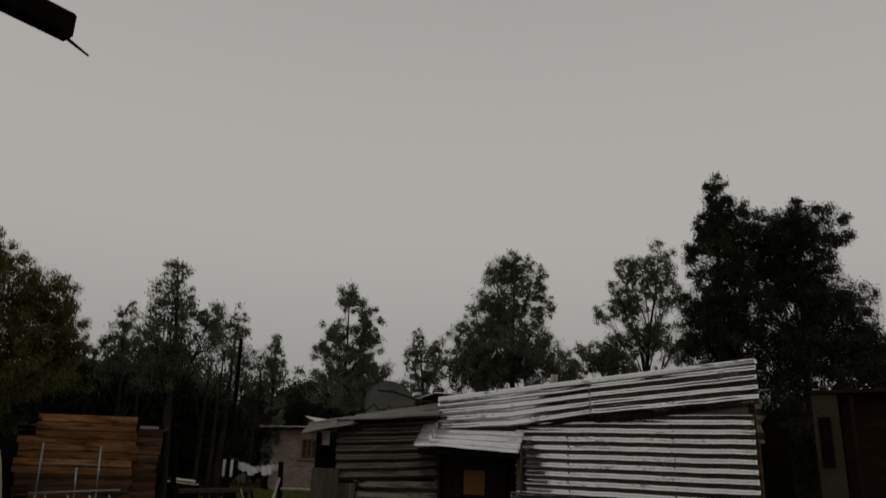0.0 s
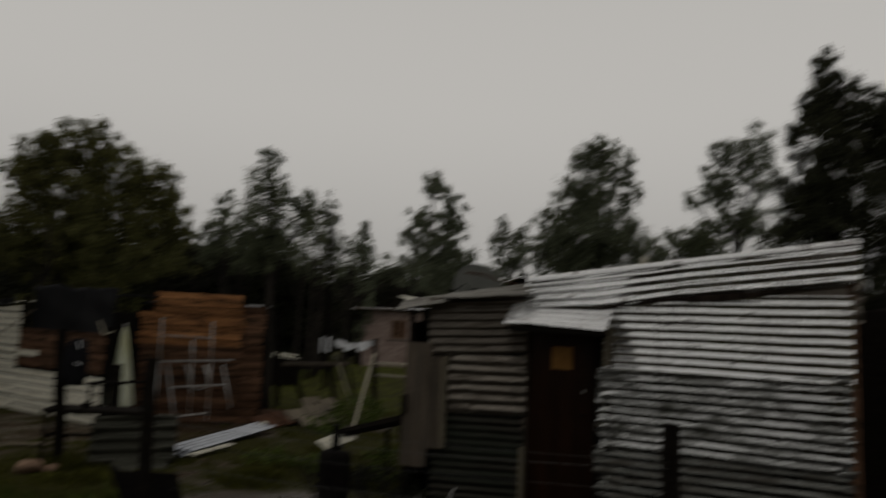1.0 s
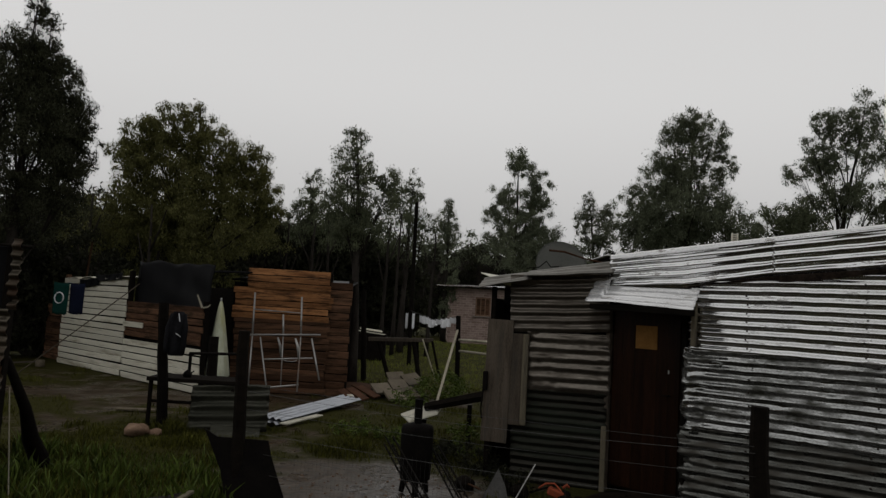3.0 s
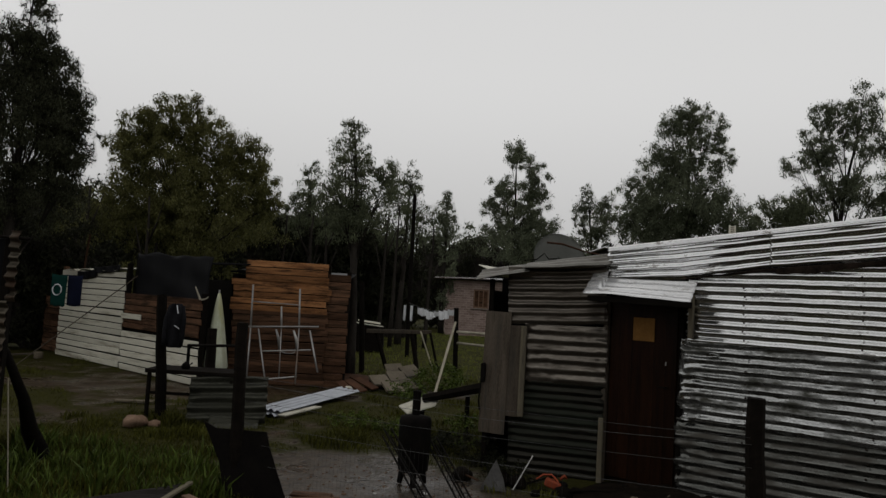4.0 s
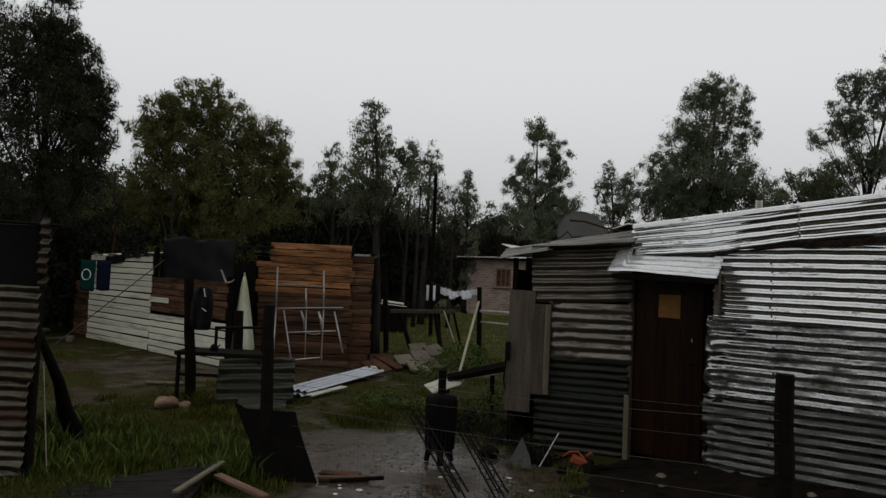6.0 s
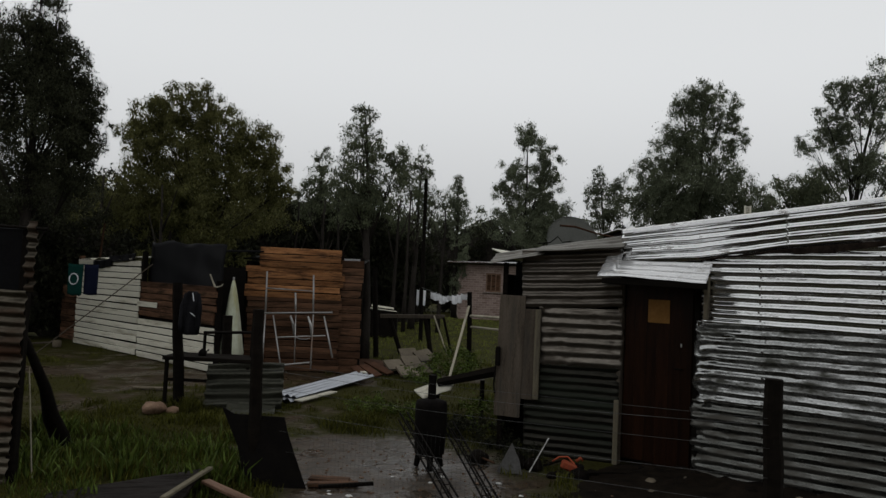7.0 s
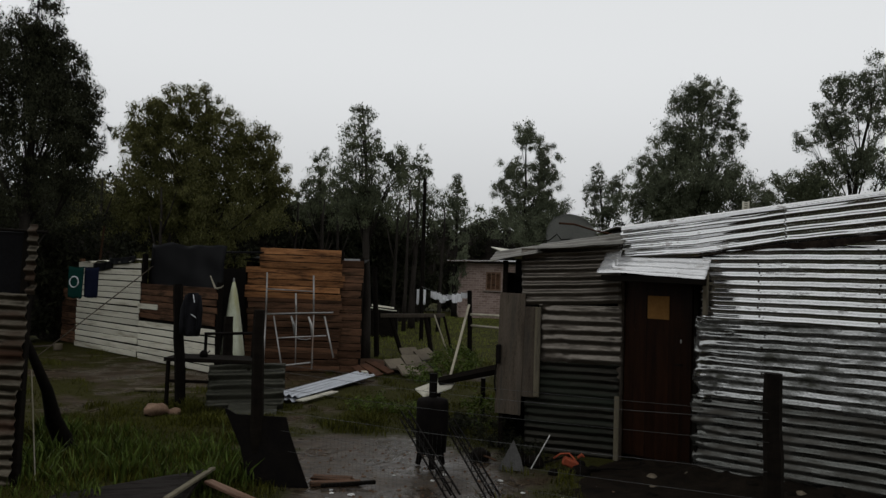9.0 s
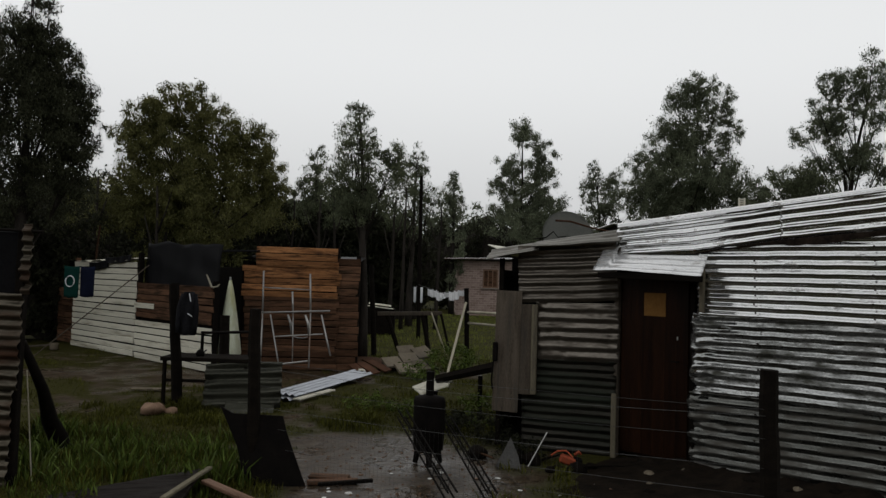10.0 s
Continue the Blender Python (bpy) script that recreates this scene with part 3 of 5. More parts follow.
tree("tall airy eucalyptus with bare limbs showing through", (17.65, 31.38), -29.4, 0.360, 11, [(-0.48, 11.15, 0.52, 0.74), (0.23, 11.13, 0.69, 0.8), (-0.97, 9.78, 0.57, 0.86), (-0.3, 9.29, 0.92, 1.03), (1.15, 11.52, 0.8, 0.97), (1.3, 9.7, 0.92, 1.26), (-1.6, 8.79, 0.69, 0.57), (0.2, 7.65, 1.03, 1.03), (1.48, 7.45, 1.14, 1.32), (-0.58, 7.7, 0.8, 0.74)])
tree("dark dense low tree behind the iron shack", (14.73, 29.53), -26.5, 0.330, 12, [(-0.03, 6.47, 1.1, 0.89), (0.7, 6.04, 1.05, 0.73), (-0.56, 6.08, 0.73, 0.63)])
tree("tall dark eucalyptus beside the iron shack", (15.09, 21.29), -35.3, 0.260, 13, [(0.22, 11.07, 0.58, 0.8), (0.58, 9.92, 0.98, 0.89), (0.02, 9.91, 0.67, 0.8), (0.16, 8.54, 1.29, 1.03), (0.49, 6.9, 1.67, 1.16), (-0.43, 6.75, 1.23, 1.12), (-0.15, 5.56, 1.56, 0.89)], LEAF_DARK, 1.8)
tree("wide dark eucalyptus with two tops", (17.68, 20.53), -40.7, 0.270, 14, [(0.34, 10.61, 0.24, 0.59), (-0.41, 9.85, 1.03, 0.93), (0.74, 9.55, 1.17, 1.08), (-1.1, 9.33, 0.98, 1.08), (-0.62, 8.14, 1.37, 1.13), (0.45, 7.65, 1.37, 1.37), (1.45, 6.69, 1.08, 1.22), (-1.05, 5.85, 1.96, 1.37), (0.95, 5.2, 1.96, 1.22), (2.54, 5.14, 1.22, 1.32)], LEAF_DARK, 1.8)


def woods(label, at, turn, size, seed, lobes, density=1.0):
    """Woods: leafy outside, with added solid cores that block light and read as shade."""
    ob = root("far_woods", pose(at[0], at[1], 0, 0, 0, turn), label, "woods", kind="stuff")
    tagged(part("foliage", leaves(lobes, size * 1.02, seed, density * 1.1, 0.6, 0.6), LEAF_SHADED if at[1] < 60 else LEAF_FAR, ob), kind="stuff")
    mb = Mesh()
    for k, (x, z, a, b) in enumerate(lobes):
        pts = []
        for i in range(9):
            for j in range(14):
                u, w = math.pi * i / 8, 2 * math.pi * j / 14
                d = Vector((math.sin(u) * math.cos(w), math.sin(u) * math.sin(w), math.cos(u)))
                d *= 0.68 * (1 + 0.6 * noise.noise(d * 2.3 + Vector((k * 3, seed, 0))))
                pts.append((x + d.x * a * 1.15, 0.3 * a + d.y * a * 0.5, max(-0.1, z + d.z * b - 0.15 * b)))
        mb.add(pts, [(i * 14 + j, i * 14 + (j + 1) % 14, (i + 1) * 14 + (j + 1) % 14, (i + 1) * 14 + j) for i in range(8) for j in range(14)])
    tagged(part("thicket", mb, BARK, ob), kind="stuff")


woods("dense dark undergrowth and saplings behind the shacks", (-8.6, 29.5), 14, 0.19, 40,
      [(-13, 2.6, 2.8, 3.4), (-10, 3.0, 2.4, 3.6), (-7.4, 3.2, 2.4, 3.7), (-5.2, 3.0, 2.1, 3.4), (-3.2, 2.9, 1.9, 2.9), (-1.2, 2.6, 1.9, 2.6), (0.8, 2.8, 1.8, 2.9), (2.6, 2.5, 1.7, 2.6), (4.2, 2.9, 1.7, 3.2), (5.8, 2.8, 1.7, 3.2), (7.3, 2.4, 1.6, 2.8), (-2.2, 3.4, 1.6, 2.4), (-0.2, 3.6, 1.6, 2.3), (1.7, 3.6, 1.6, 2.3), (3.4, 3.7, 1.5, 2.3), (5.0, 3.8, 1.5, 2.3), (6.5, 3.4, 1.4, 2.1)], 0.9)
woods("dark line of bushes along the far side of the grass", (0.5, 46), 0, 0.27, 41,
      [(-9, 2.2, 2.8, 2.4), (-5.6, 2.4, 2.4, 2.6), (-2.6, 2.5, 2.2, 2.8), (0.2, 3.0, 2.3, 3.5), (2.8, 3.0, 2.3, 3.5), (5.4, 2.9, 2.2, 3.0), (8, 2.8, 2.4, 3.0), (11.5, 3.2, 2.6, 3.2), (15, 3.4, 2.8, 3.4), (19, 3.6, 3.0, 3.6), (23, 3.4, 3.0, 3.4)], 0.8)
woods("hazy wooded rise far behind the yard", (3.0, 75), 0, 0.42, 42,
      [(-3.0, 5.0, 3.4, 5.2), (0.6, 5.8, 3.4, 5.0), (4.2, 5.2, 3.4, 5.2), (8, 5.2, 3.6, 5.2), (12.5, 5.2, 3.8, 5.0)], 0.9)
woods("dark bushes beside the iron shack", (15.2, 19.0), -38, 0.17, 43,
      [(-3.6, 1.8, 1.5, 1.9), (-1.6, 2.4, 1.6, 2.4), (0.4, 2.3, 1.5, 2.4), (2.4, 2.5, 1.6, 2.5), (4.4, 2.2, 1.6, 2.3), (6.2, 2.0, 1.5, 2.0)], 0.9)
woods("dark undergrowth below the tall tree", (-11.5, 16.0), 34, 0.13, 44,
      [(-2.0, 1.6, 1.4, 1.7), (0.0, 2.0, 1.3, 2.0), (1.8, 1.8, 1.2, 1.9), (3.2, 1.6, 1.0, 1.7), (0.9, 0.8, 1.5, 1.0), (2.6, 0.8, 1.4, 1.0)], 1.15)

def sapling(x, y, tall, lean, seed):
    """A thin bare trunk with two forks at the edge of the woods."""
    rng = random.Random(seed)
    ob = root("sapling", pose(x, y, 0), "thin dark sapling trunk at the edge of the woods", "tree", "saplings")
    pts = [Vector((lean * k / 6 + 0.05 * noise.noise((k * 0.7, seed, 3)), 0.05 * noise.noise((k * 0.7, seed, 5)), tall * k / 6)) for k in range(7)]
    part("trunk", Mesh().tube(pts, [0.085 - 0.010 * k for k in range(7)], 7), BARK, ob, smooth=True)
    for k in (3, 4):
        tip = pts[k] + Vector((rng.choice((-1, 1)) * rng.uniform(0.3, 0.6), 0, rng.uniform(0.8, 1.3)))
        part("limb", Mesh().tube([pts[k], pts[k].lerp(tip, 0.5) + Vector((0, 0, -0.08)), tip], [0.035, 0.026, 0.012], 6), BARK, ob, smooth=True)


for k, (x, y, tall, lean) in enumerate(((-4.2, 23.5, 4.4, 0.1), (-3.6, 24.0, 4.8, -0.15), (-1.75, 24.0, 4.6, 0.1), (-1.4, 25.0, 5.0, 0.05), (-0.2, 25.5, 4.4, 0.1), (-5.0, 23.0, 4.2, 0.15), (-8.1, 20.2, 4.2, -0.1), (-9.9, 20.0, 4.4, 0.1))):
    sapling(x, y, tall, lean, 60 + k)

# ---- iron shack with the door ----
# local x runs along the front, from the door's far jamb to the near corner; the roof edge rises along it
shack = root("iron_shack", pose(1.80, 7.25, 0, 0, 0, -46), "low shack of dented corrugated iron with a dark wooden door", "shack")
PITCH = 0.0758
# lower sheets take darker zinc: dirt and painted shade towards the ground
part("wall_sheet", Mesh().corrugated(2.16, 10.5 * PITCH, PITCH, 0.0115, 1.0, 0.015, 0.03, 0.02, 1.0), ZINC_LOW_DIM, shack, "dirty dented lower iron sheet, shade also in its colour", pose(0.80, -0.004, -0.034, 0, -1.9, 0), True)
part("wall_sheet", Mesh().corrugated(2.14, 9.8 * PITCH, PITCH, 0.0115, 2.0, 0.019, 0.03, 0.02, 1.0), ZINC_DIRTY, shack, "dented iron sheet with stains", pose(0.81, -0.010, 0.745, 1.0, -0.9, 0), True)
part("wall_sheet", Mesh().corrugated(2.10, 9.5 * PITCH, PITCH, 0.0125, 3.0, 0.0035, 0.008), ZINC, shack, "clean wet upper iron sheet", pose(0.86, -0.026, 1.453, 1.8, 0.15, 0), True)


def fascia_at(x, v):
    """The iron along the roof edge: its ribs fan out a little from the awning's end."""
    top = 2.323 + 0.0857 * (x - 0.033)
    low = 2.018 + 0.028 * (x - 0.04) + 0.10 * max(0.0, x - 0.80)
    low -= 0.05 * max(0.0, x - 1.64)
    y = -0.062 - 0.036 * v + 0.0125 * math.cos(2 * math.pi * 4.35 * v) + 0.006 * noise.noise((x * 2.2, v * 5, 4)) + 0.005 * noise.noise((x * 9, v * 7, 6)) * (1 - v)
    return (x, y, low + (top - low) * v + 0.004 * noise.noise((x * 5, v * 3, 8)))


part("fascia_sheet", Mesh().sheet(lambda u, v: fascia_at(0.03 + 1.64 * u, v), 70, 44, 0.003), ZINC_BRIGHT, shack, "wet iron sheet along the sloping roof edge", smooth=True)
part("fascia_sheet", Mesh().sheet(lambda u, v: Vector(fascia_at(1.62 + 1.40 * u, v)) - Vector((0, 0.007, 0)), 56, 44, 0.003), ZINC_BRIGHT, shack, "wet iron sheet along the sloping roof edge", smooth=True)
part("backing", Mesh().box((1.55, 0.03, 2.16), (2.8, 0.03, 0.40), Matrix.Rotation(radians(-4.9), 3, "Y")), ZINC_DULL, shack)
part("roof_edge", Mesh().box((1.53, -0.075, 2.452), (3.0, 0.07, 0.052), Matrix.Rotation(radians(-4.9), 3, "Y"), 0.015), ZINC_BRIGHT, shack, "rolled top edge of the iron")
rim = [(0.0, 0.0), (2.92, 0.0), (2.20, 2.62), (0.0, 2.62)]
part("roof", Mesh().add([(x, y, 2.385 + 0.0857 * (x - 1.48) + dz) for dz in (0, 0.03) for x, y in rim],
                        [(3, 2, 1, 0), (4, 5, 6, 7), (0, 1, 5, 4), (1, 2, 6, 5), (2, 3, 7, 6), (3, 0, 4, 7)]), ZINC_DULL, shack)


# rusty strip that also paints in the dark gap under the fascia
def lap_at(u, v):
    x = 0.86 + 1.75 * u
    z = fascia_at(x, 0)[2] + 0.004
    w = (0.012 + 0.05 * math.exp(-((x - 1.95) / 0.4) ** 2)) * (1 + 0.35 * noise.noise((x * 5, 2, 1)))
    return (x, -0.080 + 0.012 * v, z + 0.004 * noise.noise((x * 6, 5, 1)) - w * v)


part("lap_edge", Mesh().sheet(lap_at, 60, 4, 0.003), RUSTY_EDGE, shack, "ragged rusty lower edge, the dark gap below it painted in")
part("torn_edge", Mesh().sheet(lambda u, v: (2.98 + 0.06 * u * noise.noise((v * 5, 3, 1)) + 0.05 * u, -0.05 - 0.05 * u * noise.noise((v * 7, 1, 2)), 1.95 + 0.42 * v), 4, 16, 0.003), ZINC_DULL, shack, "torn iron edge at the corner")
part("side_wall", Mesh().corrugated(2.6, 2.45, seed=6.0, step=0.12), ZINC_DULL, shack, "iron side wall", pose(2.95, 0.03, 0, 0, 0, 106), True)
part("corner_post", Mesh().box((2.95, 0.03, 1.2), (0.06, 0.06, 2.4)), WOOD_BROWN, shack)
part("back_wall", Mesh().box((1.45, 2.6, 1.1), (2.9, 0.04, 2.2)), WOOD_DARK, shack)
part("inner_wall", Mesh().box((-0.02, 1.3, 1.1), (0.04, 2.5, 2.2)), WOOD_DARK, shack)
part("lintel", Mesh().box((0.40, 0.02, 1.96), (0.9, 0.05, 0.16)), WOOD_DARK, shack)
part("jamb", Mesh().box((0.00, -0.005, 0.93), (0.05, 0.06, 1.86)), WOOD_GREY, shack, "pale weathered door jamb")
part("jamb", Mesh().box((0.80, 0.03, 0.93), (0.05, 0.06, 1.86)), WOOD_DARK, shack)
door = part("door", Mesh().box((0.40, 0.03, 0.97), (0.73, 0.04, 1.80)), DOOR, shack, "dark varnished wooden door, shut")
for k in range(6):
    part("door_board", Mesh().box((0.10 + 0.12 * k, 0.006, 0.97), (0.1196, 0.012, 1.76), cut=0.0008), DOOR, door)
part("notice", Mesh().box((0.415, -0.006, 1.55), (0.23, 0.006, 0.225)), PAPER, door, "square of brown cardboard")
part("handle", Mesh().tube([(0.67, -0.005, 1.02), (0.67, -0.04, 1.02), (0.61, -0.04, 1.02)], 0.007), IRON, door, "small metal handle")
part("lock_plate", Mesh().box((0.655, -0.003, 1.24), (0.012, 0.008, 0.035)), PIPE, door)


def awning_at(u, v):
    x = -0.135 + 1.125 * u
    flap = x < 0.02
    back, y0 = (2.149, -0.03) if flap else (2.032 - 0.018 * u, -0.105)
    front = 1.872 - 0.032 * u + 0.010 * math.sin(u * 5)
    z = back + (front - back) * v + 0.008 * math.cos(2 * math.pi * v * 3.3) + 0.009 * noise.noise((x * 3.4, v * 2, 3))
    return (x + v * 0.07, y0 + (-0.37 - y0) * v + 0.012 * noise.noise((x * 3, v, 8)), z)


awning = part("awning", Mesh().sheet(awning_at, 44, 30, 0.003), ZINC_PALE, shack, "bent bright iron awning over the door", smooth=True)
part("awning_edge", Mesh().box((0.52, -0.345, 1.812), (1.08, 0.03, 0.055), Matrix.Rotation(radians(1.3), 3, "Y")), WOOD_DARK, awning)
part("awning_prop", Mesh().box((0.925, -0.07, 1.70), (0.045, 0.04, 0.40)), BATTEN, awning)
vent = root("roof_vent", pose(2.90, 6.9, 2.49), "small white slatted vent on the iron roof", "vent")
part("frame", Mesh().box((-0.026, 0, 0.06), (0.012, 0.02, 0.13)).box((0.026, 0, 0.06), (0.012, 0.02, 0.13)), WHITE_BOARD, vent)
for k in range(6):
    part("slat", Mesh().box((0, 0, 0.012 + 0.02 * k), (0.05, 0.014, 0.013)), WHITE_BOARD, vent)
nail = Mesh().tube([(0, 0.006, 0), (0, -0.004, 0), (0, -0.007, 0)], [0.006, 0.009, 0.004], 7).data("nail")
for x, z0, n, step, y in ((1.40, 1.52, 7, PITCH, -0.058), (2.32, 1.52, 6, PITCH * 1.5, -0.060), (1.42, 0.80, 6, PITCH * 1.5, -0.036), (2.40, 0.84, 5, PITCH * 2, -0.036), (1.40, 0.30, 5, PITCH * 1.5, -0.022), (2.36, 0.42, 4, PITCH * 1.5, -0.022)):
    for k in range(n):
        part("nail", nail, RUSTY_EDGE, shack, "", pose(x + 0.008 * math.sin(9 * k + x), y, z0 + step * k))

# ---- lean-to at the shack's end ----
lean = root("lean_to", pose(1.80, 7.22, 0, 0, 0, 161), "lean-to of stained iron sheets and one grey board", "shack")
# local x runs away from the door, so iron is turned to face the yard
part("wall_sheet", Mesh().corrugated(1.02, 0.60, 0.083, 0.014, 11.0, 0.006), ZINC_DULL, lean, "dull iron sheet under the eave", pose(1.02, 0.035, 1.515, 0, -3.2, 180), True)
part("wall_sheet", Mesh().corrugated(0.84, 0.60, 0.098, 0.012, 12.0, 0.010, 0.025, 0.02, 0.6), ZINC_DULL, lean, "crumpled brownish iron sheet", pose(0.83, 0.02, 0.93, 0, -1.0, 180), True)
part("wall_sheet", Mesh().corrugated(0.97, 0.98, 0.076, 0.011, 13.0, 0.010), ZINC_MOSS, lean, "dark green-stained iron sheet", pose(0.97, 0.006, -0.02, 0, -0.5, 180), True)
part("board", Mesh().box((1.135, 0.05, 1.00), (0.275, 0.02, 1.27), Matrix.Rotation(radians(-1.0), 3, "Y")), WOOD_GREY, lean, "wide weathered grey board")
part("board", Mesh().box((0.925, 0.045, 1.03), (0.15, 0.018, 0.94), Matrix.Rotation(radians(-0.5), 3, "Y")), WOOD_GREY, lean, "shorter weathered grey board")
part("board_edge", Mesh().box((0.845, 0.066, 1.035), (0.06, 0.03, 0.93)), BATTEN, lean, "pale grey batten")
part("post", Mesh().box((1.225, 0.0, 0.99), (0.05, 0.05, 1.98)), WOOD_DARK, lean)
part("post", Mesh().box((0.03, 0.03, 0.32), (0.05, 0.03, 0.64)), BATTEN, lean)
part("latch", Mesh().box((1.255, 0.085, 0.99), (0.05, 0.05, 0.20), cut=0.012).tube([(1.27, 0.09, 0.90), (1.285, 0.10, 0.70), (1.27, 0.10, 0.60)], 0.010, 6), IRON, lean, "dark iron latch on the board")
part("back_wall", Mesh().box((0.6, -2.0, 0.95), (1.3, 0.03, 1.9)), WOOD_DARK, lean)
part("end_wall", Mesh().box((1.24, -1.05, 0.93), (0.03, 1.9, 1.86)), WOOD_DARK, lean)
# added black panel stands in for the shade inside the opening
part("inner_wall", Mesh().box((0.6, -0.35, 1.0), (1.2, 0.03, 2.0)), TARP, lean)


def eave_sheet(x0, x1, low0, low1, top0, top1, seed):
    """A sheet of the lean-to's roof that rises from its eave, with ribs along the eave."""
    def at(u, v):
        x = x0 + (x1 - x0) * u
        low, top = low0 + (low1 - low0) * u, top0 + (top1 - top0) * u
        z = low + (top - low) * v + 0.010 * math.cos(2 * math.pi * v * 3.6) + 0.010 * noise.noise((x * 3, v * 3, seed))
        return (x, 0.19 - 0.34 * v + 0.01 * noise.noise((x * 4, v * 2, seed + 3)), z)
    return Mesh().sheet(at, 36, 30, 0.004)


part("roof_sheet", eave_sheet(1.37, 0.80, 1.945, 2.062, 2.085, 2.178, 2.0), ZINC_ROOF, lean, "sagging dull iron roof sheet", smooth=True)
part("roof_sheet", eave_sheet(0.88, -0.02, 2.085, 2.160, 2.170, 2.315, 6.0), ZINC_ROOF, lean, "sagging dull iron roof sheet", smooth=True)
part("roof", Mesh().add([(x, y, z + dz) for dz in (-0.02, 0) for x, y, z in ((-0.02, -0.14, 2.29), (1.36, -0.14, 2.07), (1.36, -2.1, 2.07), (-0.02, -2.1, 2.29))],
                        [(3, 2, 1, 0), (4, 5, 6, 7), (0, 1, 5, 4), (1, 2, 6, 5), (2, 3, 7, 6), (3, 0, 4, 7)]), ZINC_DULL, lean)
single("roof_scrap", Mesh().box((0, 0, 0), (0.42, 0.5, 0.012)), WHITE_BOARD, pose(0.80, 8.6, 2.13, 8, 6, 10), "pale loose sheet lying on the lean-to roof", "sheet")
single("bent_wire", Mesh().tube([(0, 0, 0), (0.14, 0, 0.02), (0.22, 0, 0.09), (0.27, 0, 0.03), (0.36, 0, 0.04)], 0.006), IRON, pose(0.98, 7.75, 2.205), "bent wire lying on the lean-to roof", "wire")

dish = root("satellite_dish", pose(2.15, 12.3, 0), "grey satellite dish on a mast behind the shack", "satellite dish")


def bowl(u, v):
    w, q = 2 * math.pi * u, 0.46 * v
    return (q * math.cos(w), -0.28 * (0.46 * 0.46 - q * q) * -1, q * math.sin(w))


part("reflector", Mesh().sheet(bowl, 32, 8, 0.004), DISH, dish, m=pose(0, -0.1, 2.58, -20, 0, 8), smooth=True)
part("mast", Mesh().tube([(0, 0.1, 0), (0, 0.1, 2.5)], 0.03), IRON, dish)
part("arm", Mesh().tube([(-0.26, -0.30, 2.81), (0.0, -0.30, 2.80), (0.36, -0.32, 2.70), (0.73, -0.32, 2.64)], [0.018, 0.018, 0.014, 0.010], 7), RUST, dish)

hut = root("far_hut", pose(4.80, 20.0, 0), "low hut with a pale flat roof behind the iron shack", "hut")
part("wall", Mesh().box((1.25, 1.2, 1.74), (2.3, 2.2, 3.48)), WOOD_DARK, hut)
part("roof", Mesh().box((1.25, 1.2, 3.50), (2.6, 2.6, 0.035), Matrix.Rotation(radians(0.5), 3, "Y"), 0.01), ZINC_PALE, hut)

# ---- small brick house across the grass ----
house = root("brick_house", pose(0.78, 38.0, 0, 0, 0, 0), "small single-storey brick house with a flat iron roof", "house")
part("wall", Mesh().box((2.5, 2.5, 1.45), (5.0, 5.0, 2.94)), BRICK, house)
part("roof", Mesh().box((2.3, 2.4, 3.06), (6.0, 6.0, 0.07), Matrix.Rotation(radians(-1.5), 3, "Y")), ZINC_BRIGHT, house)
win = part("window", Mesh().box((1.80, -0.01, 1.98), (0.80, 0.05, 1.0)), STONE, house, "wooden window frame")
for k in (-0.24, 0.0, 0.24):
    part("pane", Mesh().box((1.80 + k, -0.035, 1.98), (0.19, 0.02, 0.84)), WOOD_BROWN, win)
part("window_sill", Mesh().box((1.80, -0.06, 1.45), (1.1, 0.10, 0.05)), MORTAR, win)

# ---- house beside the shack, seen past its corner ----
side = root("plastered_house", pose(7.95, 9.2, 0, 0, 0, -45), "low beige house with a dark brown wing", "house")
part("wall", Mesh().box((0.17, 1.5, 1.42), (0.34, 3.0, 2.84)), PLASTER, side)
part("wing", Mesh().box((2.05, 1.62, 1.40), (3.4, 2.8, 2.80)), WING, side, "dark brown boarded wing")
part("roof", Mesh().box((1.95, 1.6, 2.865), (3.9, 3.3, 0.05)), WING, side)
win = part("window", Mesh().box((0.14, -0.01, 2.15), (0.16, 0.05, 0.70)), WOOD_DARK, side)
part("pipe", Mesh().tube([(0.52, -0.04, 0), (0.52, -0.04, 2.8)], 0.03), WING, side)
frame_ = root("window_frame", pose(6.95, 9.35, 1.45, 0, 0, -30), "old white window frame standing on a stack", "window frame")
part("frame", Mesh().box((0, 0, 0.60), (0.36, 0.03, 0.03)).box((0, 0, 0.2), (0.36, 0.03, 0.03)).box((-0.17, 0, 0.4), (0.03, 0.03, 0.4)).box((0.17, 0, 0.4), (0.03, 0.03, 0.4)), WHITE_BOARD, frame_)
part("bar", Mesh().box((0, 0, 0.4), (0.33, 0.02, 0.02)), WHITE_BOARD, frame_)
single("timber_stack", Mesh().box((0, 0, 0.8), (1.0, 0.5, 1.62)), WOOD_DARK, pose(6.95, 9.4, 0, 0, 0, -30), "dark stack of old timber", "timber")

# ---- white shack ----
white = root("board_shack", pose(-8.42, 16.32, 0, 0, 0, -41), "shack of white and brown boards with a black plastic roof", "shack")
rng = random.Random(11)
boards(white, WHITE_BOARD, 3.02, [0.07 + 0.128 * k for k in range(15)], 0.119, jitter=0.006)
boards(white, WHITE_BOARD, 2.84, [0.07 + 0.128 * k for k in range(6)], 0.119, x=3.06, y=-0.01, jitter=0.006)
boards(white, WOOD_BROWN, 2.80, [0.88 + 0.115 * k for k in range(6)], 0.115, x=3.08, y=0.0, jitter=0.01)
